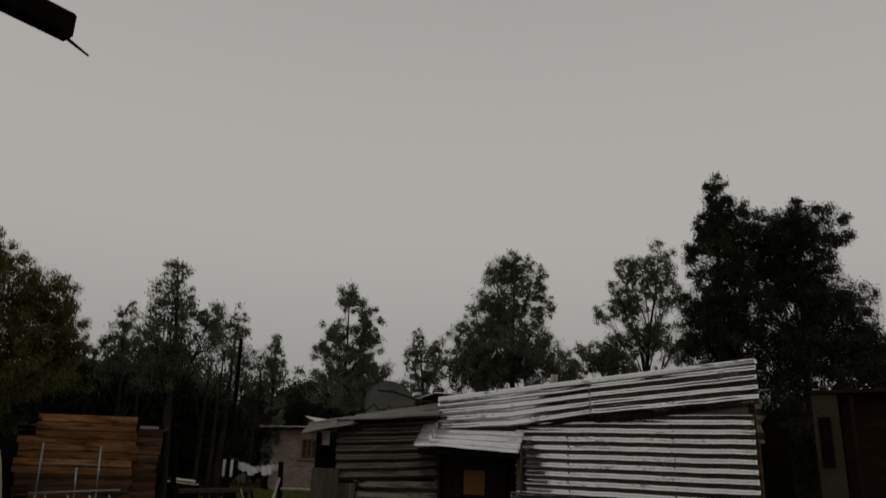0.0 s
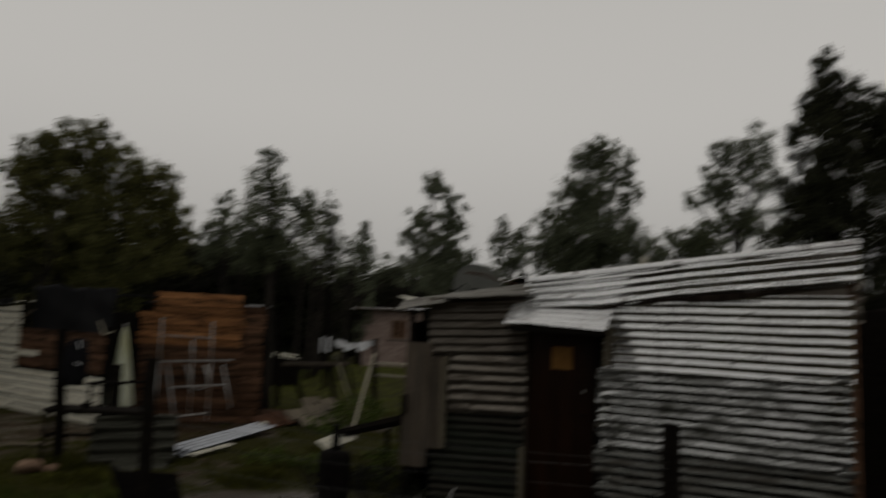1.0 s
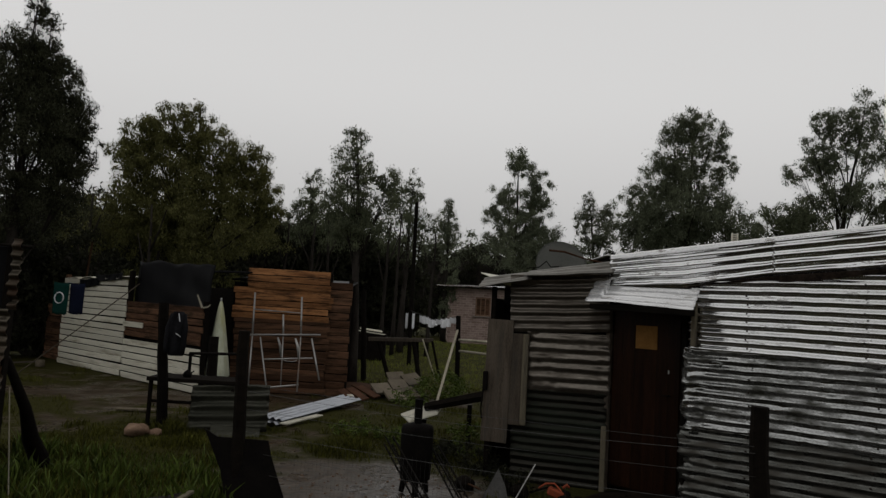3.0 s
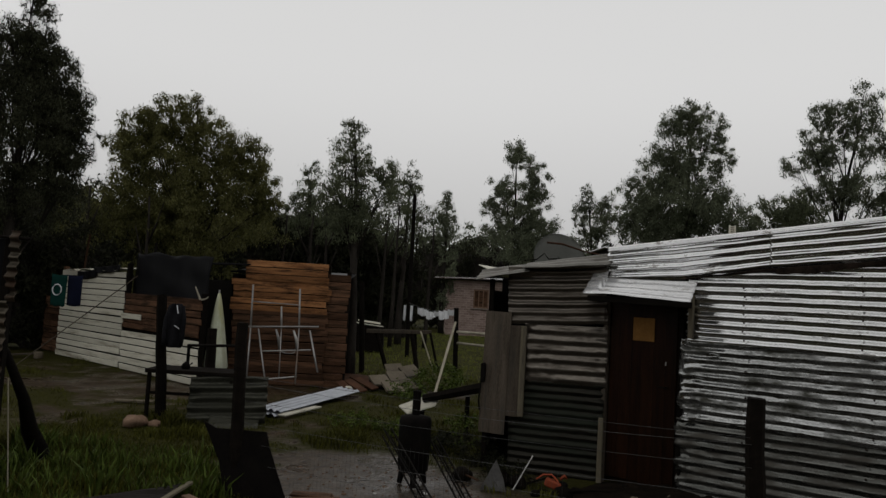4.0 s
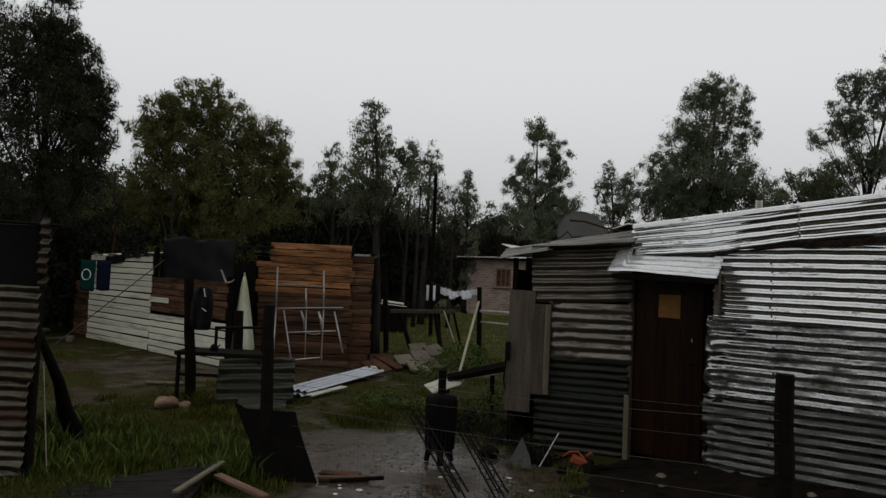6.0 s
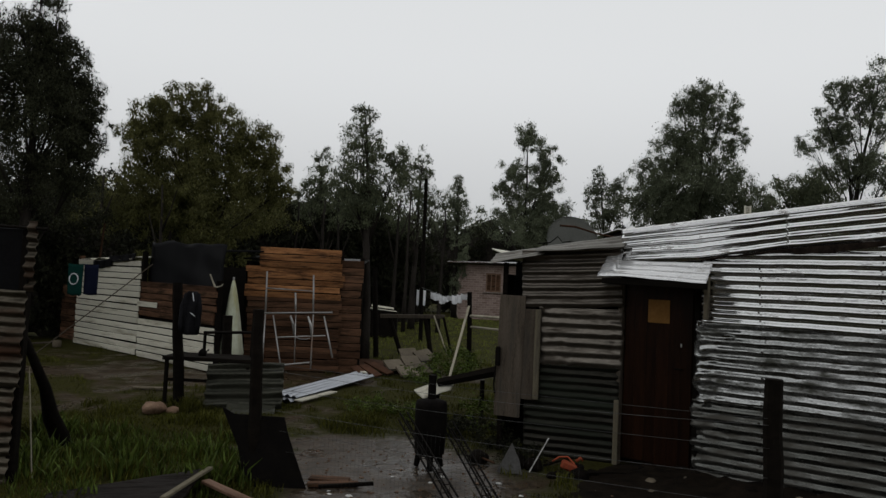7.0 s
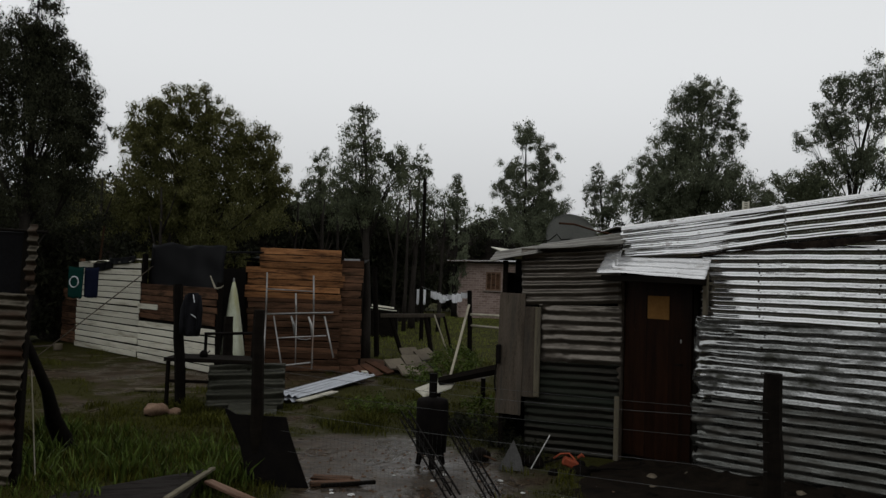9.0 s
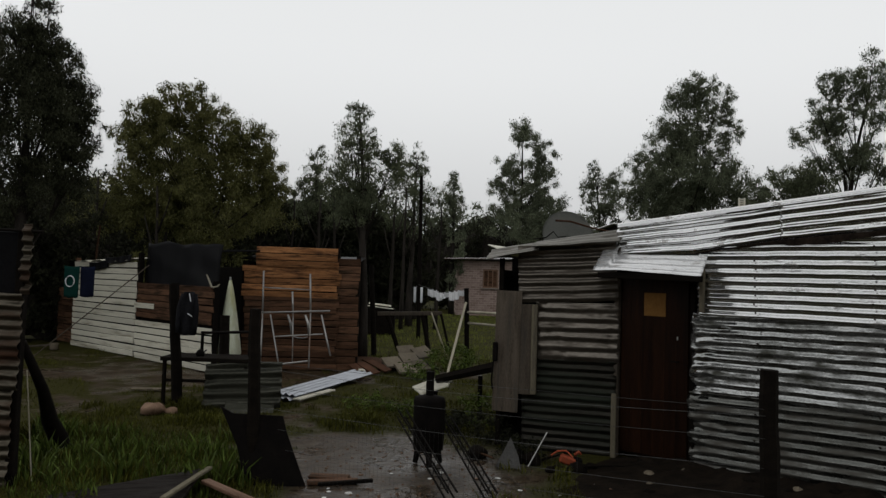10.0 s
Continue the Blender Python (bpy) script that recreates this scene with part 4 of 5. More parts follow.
boards(white, WOOD_BROWN, 0.85, [0.12 + 0.14 * k for k in range(9)], 0.14, x=-0.9, y=0.03)
part("short_board", Mesh().box((3.42, -0.03, 1.06), (0.80, 0.02, 0.10)), WHITE_BOARD, white)
for x, h in ((0.0, 2.0), (1.5, 1.9), (3.04, 2.1), (5.85, 1.6)):
    part("post", Mesh().box((x, 0.06, h / 2), (0.09, 0.09, h)), WOOD_BROWN if x == 0 else WOOD_DARK, white)
# dark backing seen through the gaps between the boards
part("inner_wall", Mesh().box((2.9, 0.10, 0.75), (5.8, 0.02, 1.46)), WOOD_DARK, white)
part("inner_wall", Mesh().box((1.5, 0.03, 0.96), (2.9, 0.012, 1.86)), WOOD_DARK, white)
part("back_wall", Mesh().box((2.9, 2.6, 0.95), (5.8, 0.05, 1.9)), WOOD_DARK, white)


def tarp_at(u, v):
    x = 3.02 + 2.75 * u
    return (x, 0.20 - 0.05 * v + 0.03 * noise.noise((x * 2, v * 2, 1)), 2.34 - 0.95 * v + 0.06 * noise.noise((x * 1.7, v, 4)) - 0.10 * u * (1 - v))


part("tarpaulin", Mesh().sheet(tarp_at, 24, 12, 0.006), TARP, white, "black plastic sheet", smooth=True)
part("roof", Mesh().box((4.5, 0.75, 2.17), (2.9, 1.1, 0.03), Matrix.Rotation(radians(3), 3, "X")), TARP, white)


def rag_at(u, v):
    x = 0.2 + 2.75 * u
    return (x, -0.05 + 0.5 * (1 - v), 1.97 - 0.04 * v * (1 + noise.noise((x * 4, 1, 1))) + 0.05 * noise.noise((x * 3, 0, 2)) + 0.04 * u)


part("roof_sheet", Mesh().sheet(rag_at, 24, 4, 0.006), WHITE_BOARD, white, "ragged pale sheet along the top of the wall", smooth=True)


def cloth(w, h, folds, depth, seed):
    def at(u, v):
        return ((u - 0.5) * w * (1 - 0.06 * v), depth * math.sin(u * folds * 6.28 + seed) * (0.35 + 0.65 * v), -h * v * (1 + 0.06 * noise.noise((u * 4, seed, 1))) - 0.02 * math.sin(u * 3.14))
    return Mesh().sheet(at, 22, 10, 0.004)


single("roof_rag", cloth(1.3, 0.13, 2.5, 0.03, 2.0), TARP, pose(-6.75, 14.78, 2.04, 0, -3, -41), "black plastic scrap draped over the wall top", "rag", smooth=True)
single("roof_rag", cloth(0.9, 0.17, 2.5, 0.02, 5.0), TARP, pose(-7.45, 15.40, 1.93, 0, -4, -41), "black plastic scrap draped over the wall top", "rag", smooth=True)
def lump_tin():
    return Mesh().tube([(0, 0, 0), (0, 0, 0.02), (0, 0, 0.13), (0, 0, 0.15)], [0.08, 0.09, 0.09, 0.07], 12)


shirt = root("hanging_towel", pose(-7.0, 13.7, 1.80), "green and navy towel with a pale ring hung on a line", "towel")
part("green_cloth", cloth(0.30, 0.60, 0.8, 0.012, 1.0), CLOTH_G, shirt, "green cloth", pose(-0.13, 0, 0), True)
part("navy_cloth", cloth(0.28, 0.58, 1.0, 0.02, 2.0), CLOTH_N, shirt, "navy blue cloth", pose(0.16, 0.02, 0), True)
part("ring", Mesh().tube([(-0.15 + 0.085 * math.cos(k * 0.5236), -0.018, -0.30 + 0.105 * math.sin(k * 0.5236)) for k in range(13)], 0.011, 6), CLOTH_W, shirt, "pale printed ring", smooth=True)
single("slanting_pole", Mesh().tube([(0, 0, 0), (2.05, 0.15, 1.80)], 0.010, 7), WOOD_GREY, pose(-7.6, 13.3, 0.05), "thin brown pole leaning on the white shack", "pole")
post("thin_pole", (-7.9, 15.9, 0), (-7.70, 15.9, 2.75), 0.024, "thin rusty pole above the white shack", WING)
post("thin_pole", (-6.0, 15.3, 0), (-5.98, 15.3, 2.6), 0.03, "thin dark pole above the white shack")

single("forked_stick", Mesh().tube([(0, 0, 0), (-0.10, 0, 0.22)], [0.02, 0.012], 6).tube([(0.02, 0, 0.0), (0.10, 0, 0.02), (0.14, 0, 0.06)], [0.018, 0.012, 0.008], 6), WOOD_PALE, pose(-4.02, 12.45, 1.49), "pale forked stick lying on the board wall", "stick")
single("pale_board", Mesh().box((0.35, 0, 0), (0.75, 0.16, 0.03)), WOOD_GREY, pose(-8.95, 15.2, 0.05, 0, -4, 20), "weathered pale board at the foot of the white shack", "board", "loose boards")
single("grey_tin", lump_tin(), SLAB, pose(-8.25, 15.3, 0.0), "small grey tin beside the white shack", "tin", smooth=True)

# ---- orange board shack ----
orange = root("plank_shack", pose(-3.68, 13.1, 0, 0, 0, 3), "narrow shack of orange and brown pine boards", "shack")
boards(orange, WOOD_ORANGE, 1.50, [1.955 + 0.125 * k for k in range(3)], 0.125, x=0.24, y=-0.04, jitter=0.01)
boards(orange, WOOD_ORANGE, 1.76, [1.40 + 0.115 * k for k in range(5)], 0.115, x=0.02, jitter=0.014, lean=0.7)
boards(orange, WOOD_BROWN, 1.72, [0.06 + 0.115 * k for k in range(12)], 0.115, x=0.05, y=0.01, jitter=0.014, lean=0.6)
boards(orange, WOOD_BROWN, 0.42, [0.06 + 0.14 * k for k in range(15)], 0.14, x=1.72, y=0.06)
for x, h in ((0.06, 2.0), (0.95, 2.2), (1.74, 2.25), (2.12, 2.15)):
    part("post", Mesh().box((x, 0.10, h / 2), (0.08, 0.08, h)), WOOD_DARK, orange)
part("back_wall", Mesh().box((1.0, 1.9, 1.0), (2.0, 0.04, 2.0)), WOOD_DARK, orange)
part("side_wall", Mesh().box((0.0, 1.0, 1.0), (0.04, 1.8, 2.0)), WOOD_DARK, orange)
part("roof", Mesh().box((1.05, 1.0, 2.10), (2.2, 1.9, 0.03), Matrix.Rotation(radians(4), 3, "X")), TARP, orange)
bed = root("pipe_frame", pose(-2.65, 12.6, 0), "old bed frame of grey steel pipes propped on the plank shack", "bed frame")
for a, b, r in (((-3.25, 12.95, 1.81), (-3.20, 12.80, 1.08), 0.017), ((-3.20, 12.80, 1.08), (-3.14, 12.55, 0.19), 0.014), ((-2.40, 12.95, 1.78), (-2.34, 12.80, 1.08), 0.017), ((-2.34, 12.80, 1.08), (-2.29, 12.55, 0.13), 0.013),
                ((-3.22, 12.85, 1.51), (-2.39, 12.85, 1.49), 0.013), ((-3.28, 12.72, 1.06), (-1.98, 12.72, 1.13), 0.017), ((-2.68, 12.80, 1.45), (-2.64, 12.74, 1.06), 0.017), ((-2.64, 12.74, 1.06), (-2.60, 12.65, 0.21), 0.010),
                ((-2.95, 12.66, 0.65), (-2.08, 12.66, 0.72), 0.013), ((-2.99, 12.6, 0.15), (-2.28, 12.6, 0.25), 0.015), ((-3.01, 12.6, 1.04), (-2.70, 12.2, 0.01), 0.014), ((-2.11, 12.6, 1.06), (-1.88, 12.3, 0.38), 0.015)):
    part("bar", Mesh().tube([Vector(a) - Vector((-2.65, 12.6, 0)), Vector(b) - Vector((-2.65, 12.6, 0))], r, 8), PIPE, bed, smooth=True)
for x in (0.0, 0.31):
    part("curved_bar", Mesh().tube([(x - 0.06, 0.02, 1.05), (x, 0.02, 0.90), (x + 0.02, 0.02, 0.71)], [0.016, 0.026, 0.014], 8), PIPE, bed, "bent pale pipe", smooth=True)
part("hook", Mesh().tube([(0.06, 0, 0.67), (0.14, 0, 0.645), (0.24, 0, 0.645), (0.31, 0, 0.67)], 0.010, 6), PIPE, bed, smooth=True)

parasol = root("closed_parasol", pose(-3.79, 12.75, 0), "closed pale green garden parasol standing upright", "parasol")
mb = Mesh()
pts, rad = [], []
for k in range(12):
    s = k / 11
    pts.append((0.02 * s, 0, 1.62 - 1.42 * s))
    rad.append(0.020 + 0.195 * s ** 0.8 if k < 11 else 0.14)
mb.tube(pts, rad, 14)
mb.v = [(x * (1 + 0.14 * math.sin(9 * math.atan2(y, x + 1e-6))), y, z) for x, y, z in mb.v]
part("canopy", mb, CANVAS, parasol, "folded pale green canvas", smooth=True)
part("pole", Mesh().tube([(0.02, 0, 0), (0, 0, 1.68)], 0.016), PIPE, parasol)

# ---- fence and posts ----
post("fence_post", (2.075, 4.46, 0), (2.055, 4.46, 1.22), 0.058, "thick dark wooden fence post with wires", group="fence posts")
post("fence_post", (-1.52, 5.98, 0), (-1.56, 5.98, 1.43), 0.052, "dark wooden fence post behind a leaning sheet", group="fence posts")
post("yard_post", (-3.36, 9.25, 0), (-3.48, 9.25, 1.58), 0.066, "dark post carrying a black jacket", group="yard posts")
post("yard_post", (-2.95, 9.9, 0), (-3.0, 9.9, 1.15), 0.07, "short dark post beside the workbench", group="yard posts")
wires = root("fence_wires", pose(0, 0, 0), "sagging galvanised fence wires and mesh between two posts", "fence wire")
A, B = Vector((2.03, 4.42, 0)), Vector((-1.54, 6.07, 0))
for z0, z1, sag in ((0.98, 0.98, 0.02), (0.94, 0.93, 0.05), (0.80, 0.78, 0.03), (0.62, 0.60, 0.03), (0.45, 0.44, 0.02), (0.30, 0.28, 0.02)):
    part("wire", Mesh().tube([A.lerp(B, k / 12) + Vector((0, 0, z0 + (z1 - z0) * k / 12 - sag * math.sin(math.pi * k / 12))) for k in range(13)], 0.0014, 5), WIRE, wires)
mb = Mesh()
for k in range(62):
    p = A.lerp(B, 0.30 + k * 0.0092)
    mb.tube([p + Vector((0, 0, 0.02)), p + Vector((0.004, 0, 0.60))], 0.0007, 3, False)
tagged(part("wire_mesh", mb, WIRE, wires, "fine upright mesh wires"), kind="stuff")
jacket = Mesh()


def jacket_at(u, v):
    w = 0.055 + 0.055 * min(1.0, v * 5) - 0.012 * v + 0.010 * noise.noise((u * 6, v * 4, 2))
    a = 2 * math.pi * u
    return (w * math.cos(a) * (1.05 - 0.1 * v), 0.07 * math.sin(a) * (1 + 0.3 * math.sin(5 * a + v * 4)), -0.55 * v)


coat = single("black_jacket", jacket.sheet(jacket_at, 24, 12, 0.004), CLOTH_B, pose(-3.22, 9.10, 1.48), "black jacket hanging from a post", "jacket", smooth=True)

for side_x, low_x in ((-0.07, -0.105), (0.07, 0.105)):
    part("sleeve", Mesh().tube([(side_x, 0, -0.03), (low_x, -0.03, -0.2), (low_x * 1.05, -0.05, -0.40), (low_x, -0.06, -0.52)], [0.03, 0.036, 0.032, 0.026], 10), CLOTH_B, coat, smooth=True)
part("strap", Mesh().tube([(0.03, -0.085, -0.02), (0.05, -0.095, -0.10), (0.055, -0.095, -0.12)], 0.006, 6), CLOTH_W, coat, "short white strap")
part("drawstring", Mesh().tube([(0.02, -0.095, -0.27), (0.07, -0.10, -0.30), (0.08, -0.095, -0.31)], 0.004, 6), CLOTH_W, coat, "white drawstring")

# ---- workbench, chair rail and leaning sheets ----
bench = root("workbench", pose(-3.05, 9.55, 0), "rough dark workbench with thin legs", "bench")
part("tabletop", Mesh().box((0, 0, 0.60), (1.15, 0.55, 0.05)), WOOD_DARK, bench)
for x in (-0.53, 0.53):
    for y in (-0.22, 0.22):
        part("leg", Mesh().box((x, y, 0.29), (0.045, 0.045, 0.58)), WOOD_DARK, bench)
part("stretcher", Mesh().box((0, -0.22, 0.32), (1.05, 0.03, 0.04)), WOOD_DARK, bench)
part("back_rail", Mesh().tube([(-0.18, 0.1, 0.92), (0.5, 0.1, 0.95)], 0.02), IRON, bench)
for x in (-0.16, 0.48):
    part("upright", Mesh().tube([(x, 0.1, 0.60), (x, 0.1, 0.94)], 0.022), IRON, bench)
single("kettle", Mesh().tube([(0, 0, 0), (0, 0, 0.05), (0, 0, 0.10), (0, 0, 0.13)], [0.07, 0.085, 0.06, 0.02], 12).tube([(0.05, 0, 0.06), (0.12, 0, 0.12)], 0.012), IRON, pose(-3.18, 9.5, 0.625) @ Matrix.Scale(0.7, 4), "small black kettle on the workbench", "kettle", smooth=True)
single("leaning_sheet", Mesh().corrugated(0.98, 0.60, 0.13, 0.024, 21.0), ZINC_PANEL, pose(-2.98, 9.05, 0.0, -24, -3, 4), "dark ribbed iron sheet leaning on the workbench", "iron sheet", smooth=True)
single("pale_sheet", Mesh().corrugated(0.60, 0.42, 0.20, 0.008, 22.0), ZINC_PANEL, pose(-2.62, 8.75, 0.02, -78, 0, 12), "grey iron sheet lying in the mud", "iron sheet", smooth=True)
for k, (dx, dz, lab) in enumerate(((0, 0.05, "bright corrugated iron sheet lying on the ground"), (0.05, 0.09, "bright corrugated iron sheet on top of the stack"))):
    single("roof_sheet", Mesh().corrugated(2.62, 0.40, 0.10, 0.015, 30.0 + k, 0.006), ZINC_GROUND, pose(-2.03 + dx, 9.80 + 0.14 * k, dz - 0.02, -86, -0.5, 73.5 - 2 * k), lab, "iron sheet", "sheets on the ground", True)
single("white_board", Mesh().box((0.5, 0, 0), (1.0, 0.12, 0.02)), WHITE_BOARD, pose(-1.93, 9.75, 0.05, 0, 0, 70), "white painted board lying in the grass", "board")
rim = [(-0.32, 0.61), (-0.21, 0.555), (0.21, 0.545), (0.25, 0.42), (0.33, 0.24), (0.44, 0.0), (-0.06, 0.0), (-0.15, 0.30)]
n = len(rim)
plate = Mesh().add([(x, dy + 0.2 * (z - 0.6), z) for dy in (0, 0.012) for x, z in rim],
                   [tuple(range(n)), tuple(range(n, 2 * n))[::-1]] + [(k, k + n, (k + 1) % n + n, (k + 1) % n) for k in range(n)])
single("leaning_plate", plate, IRON, pose(-1.50, 6.0, 0.0), "dark iron plate leaning on a fence post", "plate")

# ---- stove and lattice girders ----
stove = root("drum_stove", pose(-0.08, 6.74, 0), "small black drum stove on three legs", "stove")
part("drum", Mesh().tube([(0, 0, 0.12), (0, 0, 0.14), (0, 0, 0.36), (0, 0, 0.58), (0, 0, 0.62), (0, 0, 0.64)], [0.11, 0.14, 0.150, 0.150, 0.14, 0.06], 20), IRON, stove, smooth=True)
part("flue", Mesh().tube([(0.0, 0, 0.62), (0.0, 0, 0.86)], 0.038, 12), IRON, stove)
for k in range(3):
    w = 2.1 * k + 0.6
    part("leg", Mesh().tube([(0.10 * math.cos(w), 0.10 * math.sin(w), 0.16), (0.135 * math.cos(w), 0.135 * math.sin(w), 0.0)], [0.034, 0.024], 8), IRON, stove)


def girder(a, b, w, label):
    """A lattice girder of reinforcing bars: four chords and bent stirrups."""
    a, b = Vector(a), Vector(b)
    d = (b - a).normalized()
    s = d.cross(Vector((0, 0, 1))).normalized() * w / 2
    u = s.cross(d).normalized() * w / 2
    ob = root("lattice_girder", pose(*a), label, "girder", "lattice girders")
    c = [s + u, s - u, -s - u, -s + u]
    for q in c:
        part("bar", Mesh().tube([q, q + b - a], 0.009, 5), IRON, ob)
    n = int((b - a).length / 0.16)
    for k in range(1, n):
        p = (b - a) * k / n
        part("stirrup", Mesh().tube([p + q for q in c] + [p + c[0]], 0.004, 4, False), IRON, ob)


girder((0.13, 5.57, 0.05), (-0.34, 6.76, 0.46), 0.075, "rusty lattice girder of reinforcing bars leaning by the stove")
girder((0.44, 5.58, 0.05), (0.09, 6.87, 0.38), 0.075, "rusty lattice girder leaning against the stove")

# ---- small things along the shack ----
single("slate", Mesh().add([(-0.15, 0, 0), (0.16, 0, 0), (0.12, 0.05, 0.14), (0.02, 0.09, 0.34), (-0.15, 0.015, 0), (0.16, 0.015, 0), (0.12, 0.065, 0.14), (0.02, 0.105, 0.34)],
                           [(0, 1, 2, 3), (7, 6, 5, 4), (0, 4, 5, 1), (1, 5, 6, 2), (2, 6, 7, 3), (3, 7, 4, 0)]), GREY_SLATE, pose(0.66, 6.68, 0.0, 0, 0, -12) @ Matrix.Scale(0.78, 4), "broken grey slate standing on edge", "slate")
single("stick", Mesh().tube([(0, 0, 0), (0.19, 0.12, 0.30)], 0.006, 6), PIPE, pose(0.86, 6.75, 0), "thin pale stick leaning on the lean-to", "stick")
heap = root("garden_saw", pose(1.21, 6.72, 0.01, 0, 0, -10) @ Matrix.Scale(0.78, 4), "orange and black motor saw lying in the dirt", "saw")
part("housing", Mesh().box((0.02, 0, 0.09), (0.20, 0.11, 0.10), Matrix.Rotation(radians(18), 3, "Y"), 0.03), ORANGE, heap)
part("engine", Mesh().box((0.13, 0.01, 0.07), (0.12, 0.10, 0.11), Matrix.Rotation(radians(8), 3, "Y"), 0.02), IRON, heap)
part("handle", Mesh().tube([(-0.18, 0, 0.13), (-0.10, 0, 0.19), (0.0, 0, 0.20), (0.07, -0.02, 0.14), (0.13, -0.06, 0.03)], 0.011, 7), ORANGE, heap, smooth=True)
part("cap", Mesh().tube([(0.10, 0.02, 0.15), (0.15, 0.03, 0.19), (0.18, 0.03, 0.16)], [0.018, 0.022, 0.012], 8), ORANGE, heap, smooth=True)
part("bar", Mesh().box((-0.02, -0.07, 0.02), (0.26, 0.05, 0.012), Matrix.Rotation(radians(-20), 3, "Z")), IRON, heap)


def lump(r, seed, flat=0.7):
    mb = Mesh()
    n, k = 12, 7
    pts = []
    for i in range(k + 1):
        for j in range(n):
            a, b = math.pi * i / k, 2 * math.pi * j / n
            p = Vector((math.sin(a) * math.cos(b), math.sin(a) * math.sin(b), math.cos(a)))
            p *= r * (1 + 0.32 * noise.noise(p * 1.4 + Vector((seed, 0, 0))))
            pts.append((p.x, p.y, p.z * flat))
    return mb.add(pts, [(i * n + j, i * n + (j + 1) % n, (i + 1) * n + (j + 1) % n, (i + 1) * n + j) for i in range(k) for j in range(n)])


for k, (x, y, r) in enumerate(((0.92, 6.9, 0.10), (1.3, 6.62, 0.09), (1.45, 6.75, 0.06), (0.75, 6.98, 0.12), (0.4, 7.1, 0.10), (1.05, 6.6, 0.05))):
    single("dark_stone", lump(r, k), WOOD_DARK, pose(x, y, r * 0.3), "dark wet stone along the shack's foot", "stone", "dark stones", True)
single("pale_stone", lump(0.15, 20, 0.5), STONE, pose(-3.46, 8.7, 0.06), "pale brown stone lying in the grass", "stone", "pale stones", True)
single("pale_stone", lump(0.09, 22, 0.5), STONE, pose(-3.26, 8.75, 0.03), "small pale stone in the grass", "stone", "pale stones", True)


def bank_at(u, v):
    s, w = 0.02 + 3.5 * u, v * 1.45
    ends = min(1.0, u / 0.12, (1 - u) / 0.04)
    h = (0.03 + 0.21 * u) * ends * max(0.0, 1 - 1.25 * v) ** 1.3 * (0.8 + 0.5 * noise.noise((s * 2.2, w * 3, 5)))
    h += (0.035 * noise.noise((s * 5, w * 5, 2)) + 0.02 * noise.noise((s * 13, w * 13, 4))) * (1 - v) * ends + 0.012 * ends * (1 - v)
    x, y = 1.80 + 0.695 * s - 0.719 * w, 7.25 - 0.719 * s - 0.695 * w
    return (x, y, h + 0.006 - 0.03 * v - 0.03 * (1 - ends))


RED_SOIL = material("reddish_wet_soil", (0.032, 0.017, 0.010), (0.075, 0.040, 0.024), 7, 0.85, 0, 0.9)
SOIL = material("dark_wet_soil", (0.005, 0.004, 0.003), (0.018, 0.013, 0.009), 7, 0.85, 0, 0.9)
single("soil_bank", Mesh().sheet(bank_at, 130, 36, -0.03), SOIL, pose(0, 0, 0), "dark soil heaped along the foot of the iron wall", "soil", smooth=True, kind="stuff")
rng = random.Random(21)
for k in range(34):
    u, v = rng.uniform(0.08, 0.95), rng.uniform(0.05, 0.7)
    x, y, z = bank_at(u, v)
    r = rng.uniform(0.02, 0.06)
    single("dark_stone", lump(r, 40 + k), WOOD_DARK if k % 8 else SLAB, pose(x, y, z + r * 0.2, 0, 0, k * 40), "small stone in the soil under the iron wall", "stone", "dark stones", True)
rng = random.Random(8)
for k in range(26):
    x, y = rng.uniform(-0.9, 1.6), rng.uniform(5.4, 6.7)
    single("scrap", lump(rng.uniform(0.012, 0.03), k, 0.3), RUBBISH if k % 3 else STONE, pose(x, y, height(x, y) + 0.004, 0, 0, rng.uniform(0, 360)), "pale scrap trodden into the mud", "scrap", "scraps", True)

rs = np.random.RandomState(77)
mb = Mesh()
for _ in range(420):
    x, y = rs.uniform(-1.3, 1.9), rs.uniform(5.0, 7.4)
    if grassness(x, y) > 0.42:
        continue
    r, w = rs.uniform(0.005, 0.017), rs.uniform(0, 6.28)
    q = [Vector((r * math.cos(w + k * 1.257) * rs.uniform(0.8, 1.3), r * math.sin(w + k * 1.257), 0)) for k in range(5)]
    o = Vector((x, y, height(x, y)))
    mb.add([o + a for a in q] + [o + a * 0.55 + Vector((0, 0, r * 0.7)) for a in q], [(k, (k + 1) % 5, 5 + (k + 1) % 5, 5 + k) for k in range(5)] + [(5, 6, 7, 8, 9)])
single("pebbles", mb, STONE, pose(0, 0, 0), "small pebbles trodden into the wet mud", "pebbles", kind="stuff")
for k, (x, y, w, n) in enumerate(((1.02, 6.95, 20, 0.42), (0.85, 6.85, 75, 0.30), (1.38, 6.72, -25, 0.38), (0.55, 6.95, 140, 0.34), (1.18, 6.55, 5, 0.26))):
    single("twig", Mesh().tube([(0, 0, 0), (n * 0.5, 0.02, 0.02), (n, -0.01, 0.035)], [0.011, 0.009, 0.006], 6), WOOD_BROWN if k % 2 else WOOD_DARK, pose(x, y, 0.02, 0, -4, w), "wet twig lying in the dirt by the wall", "twig", "twigs")

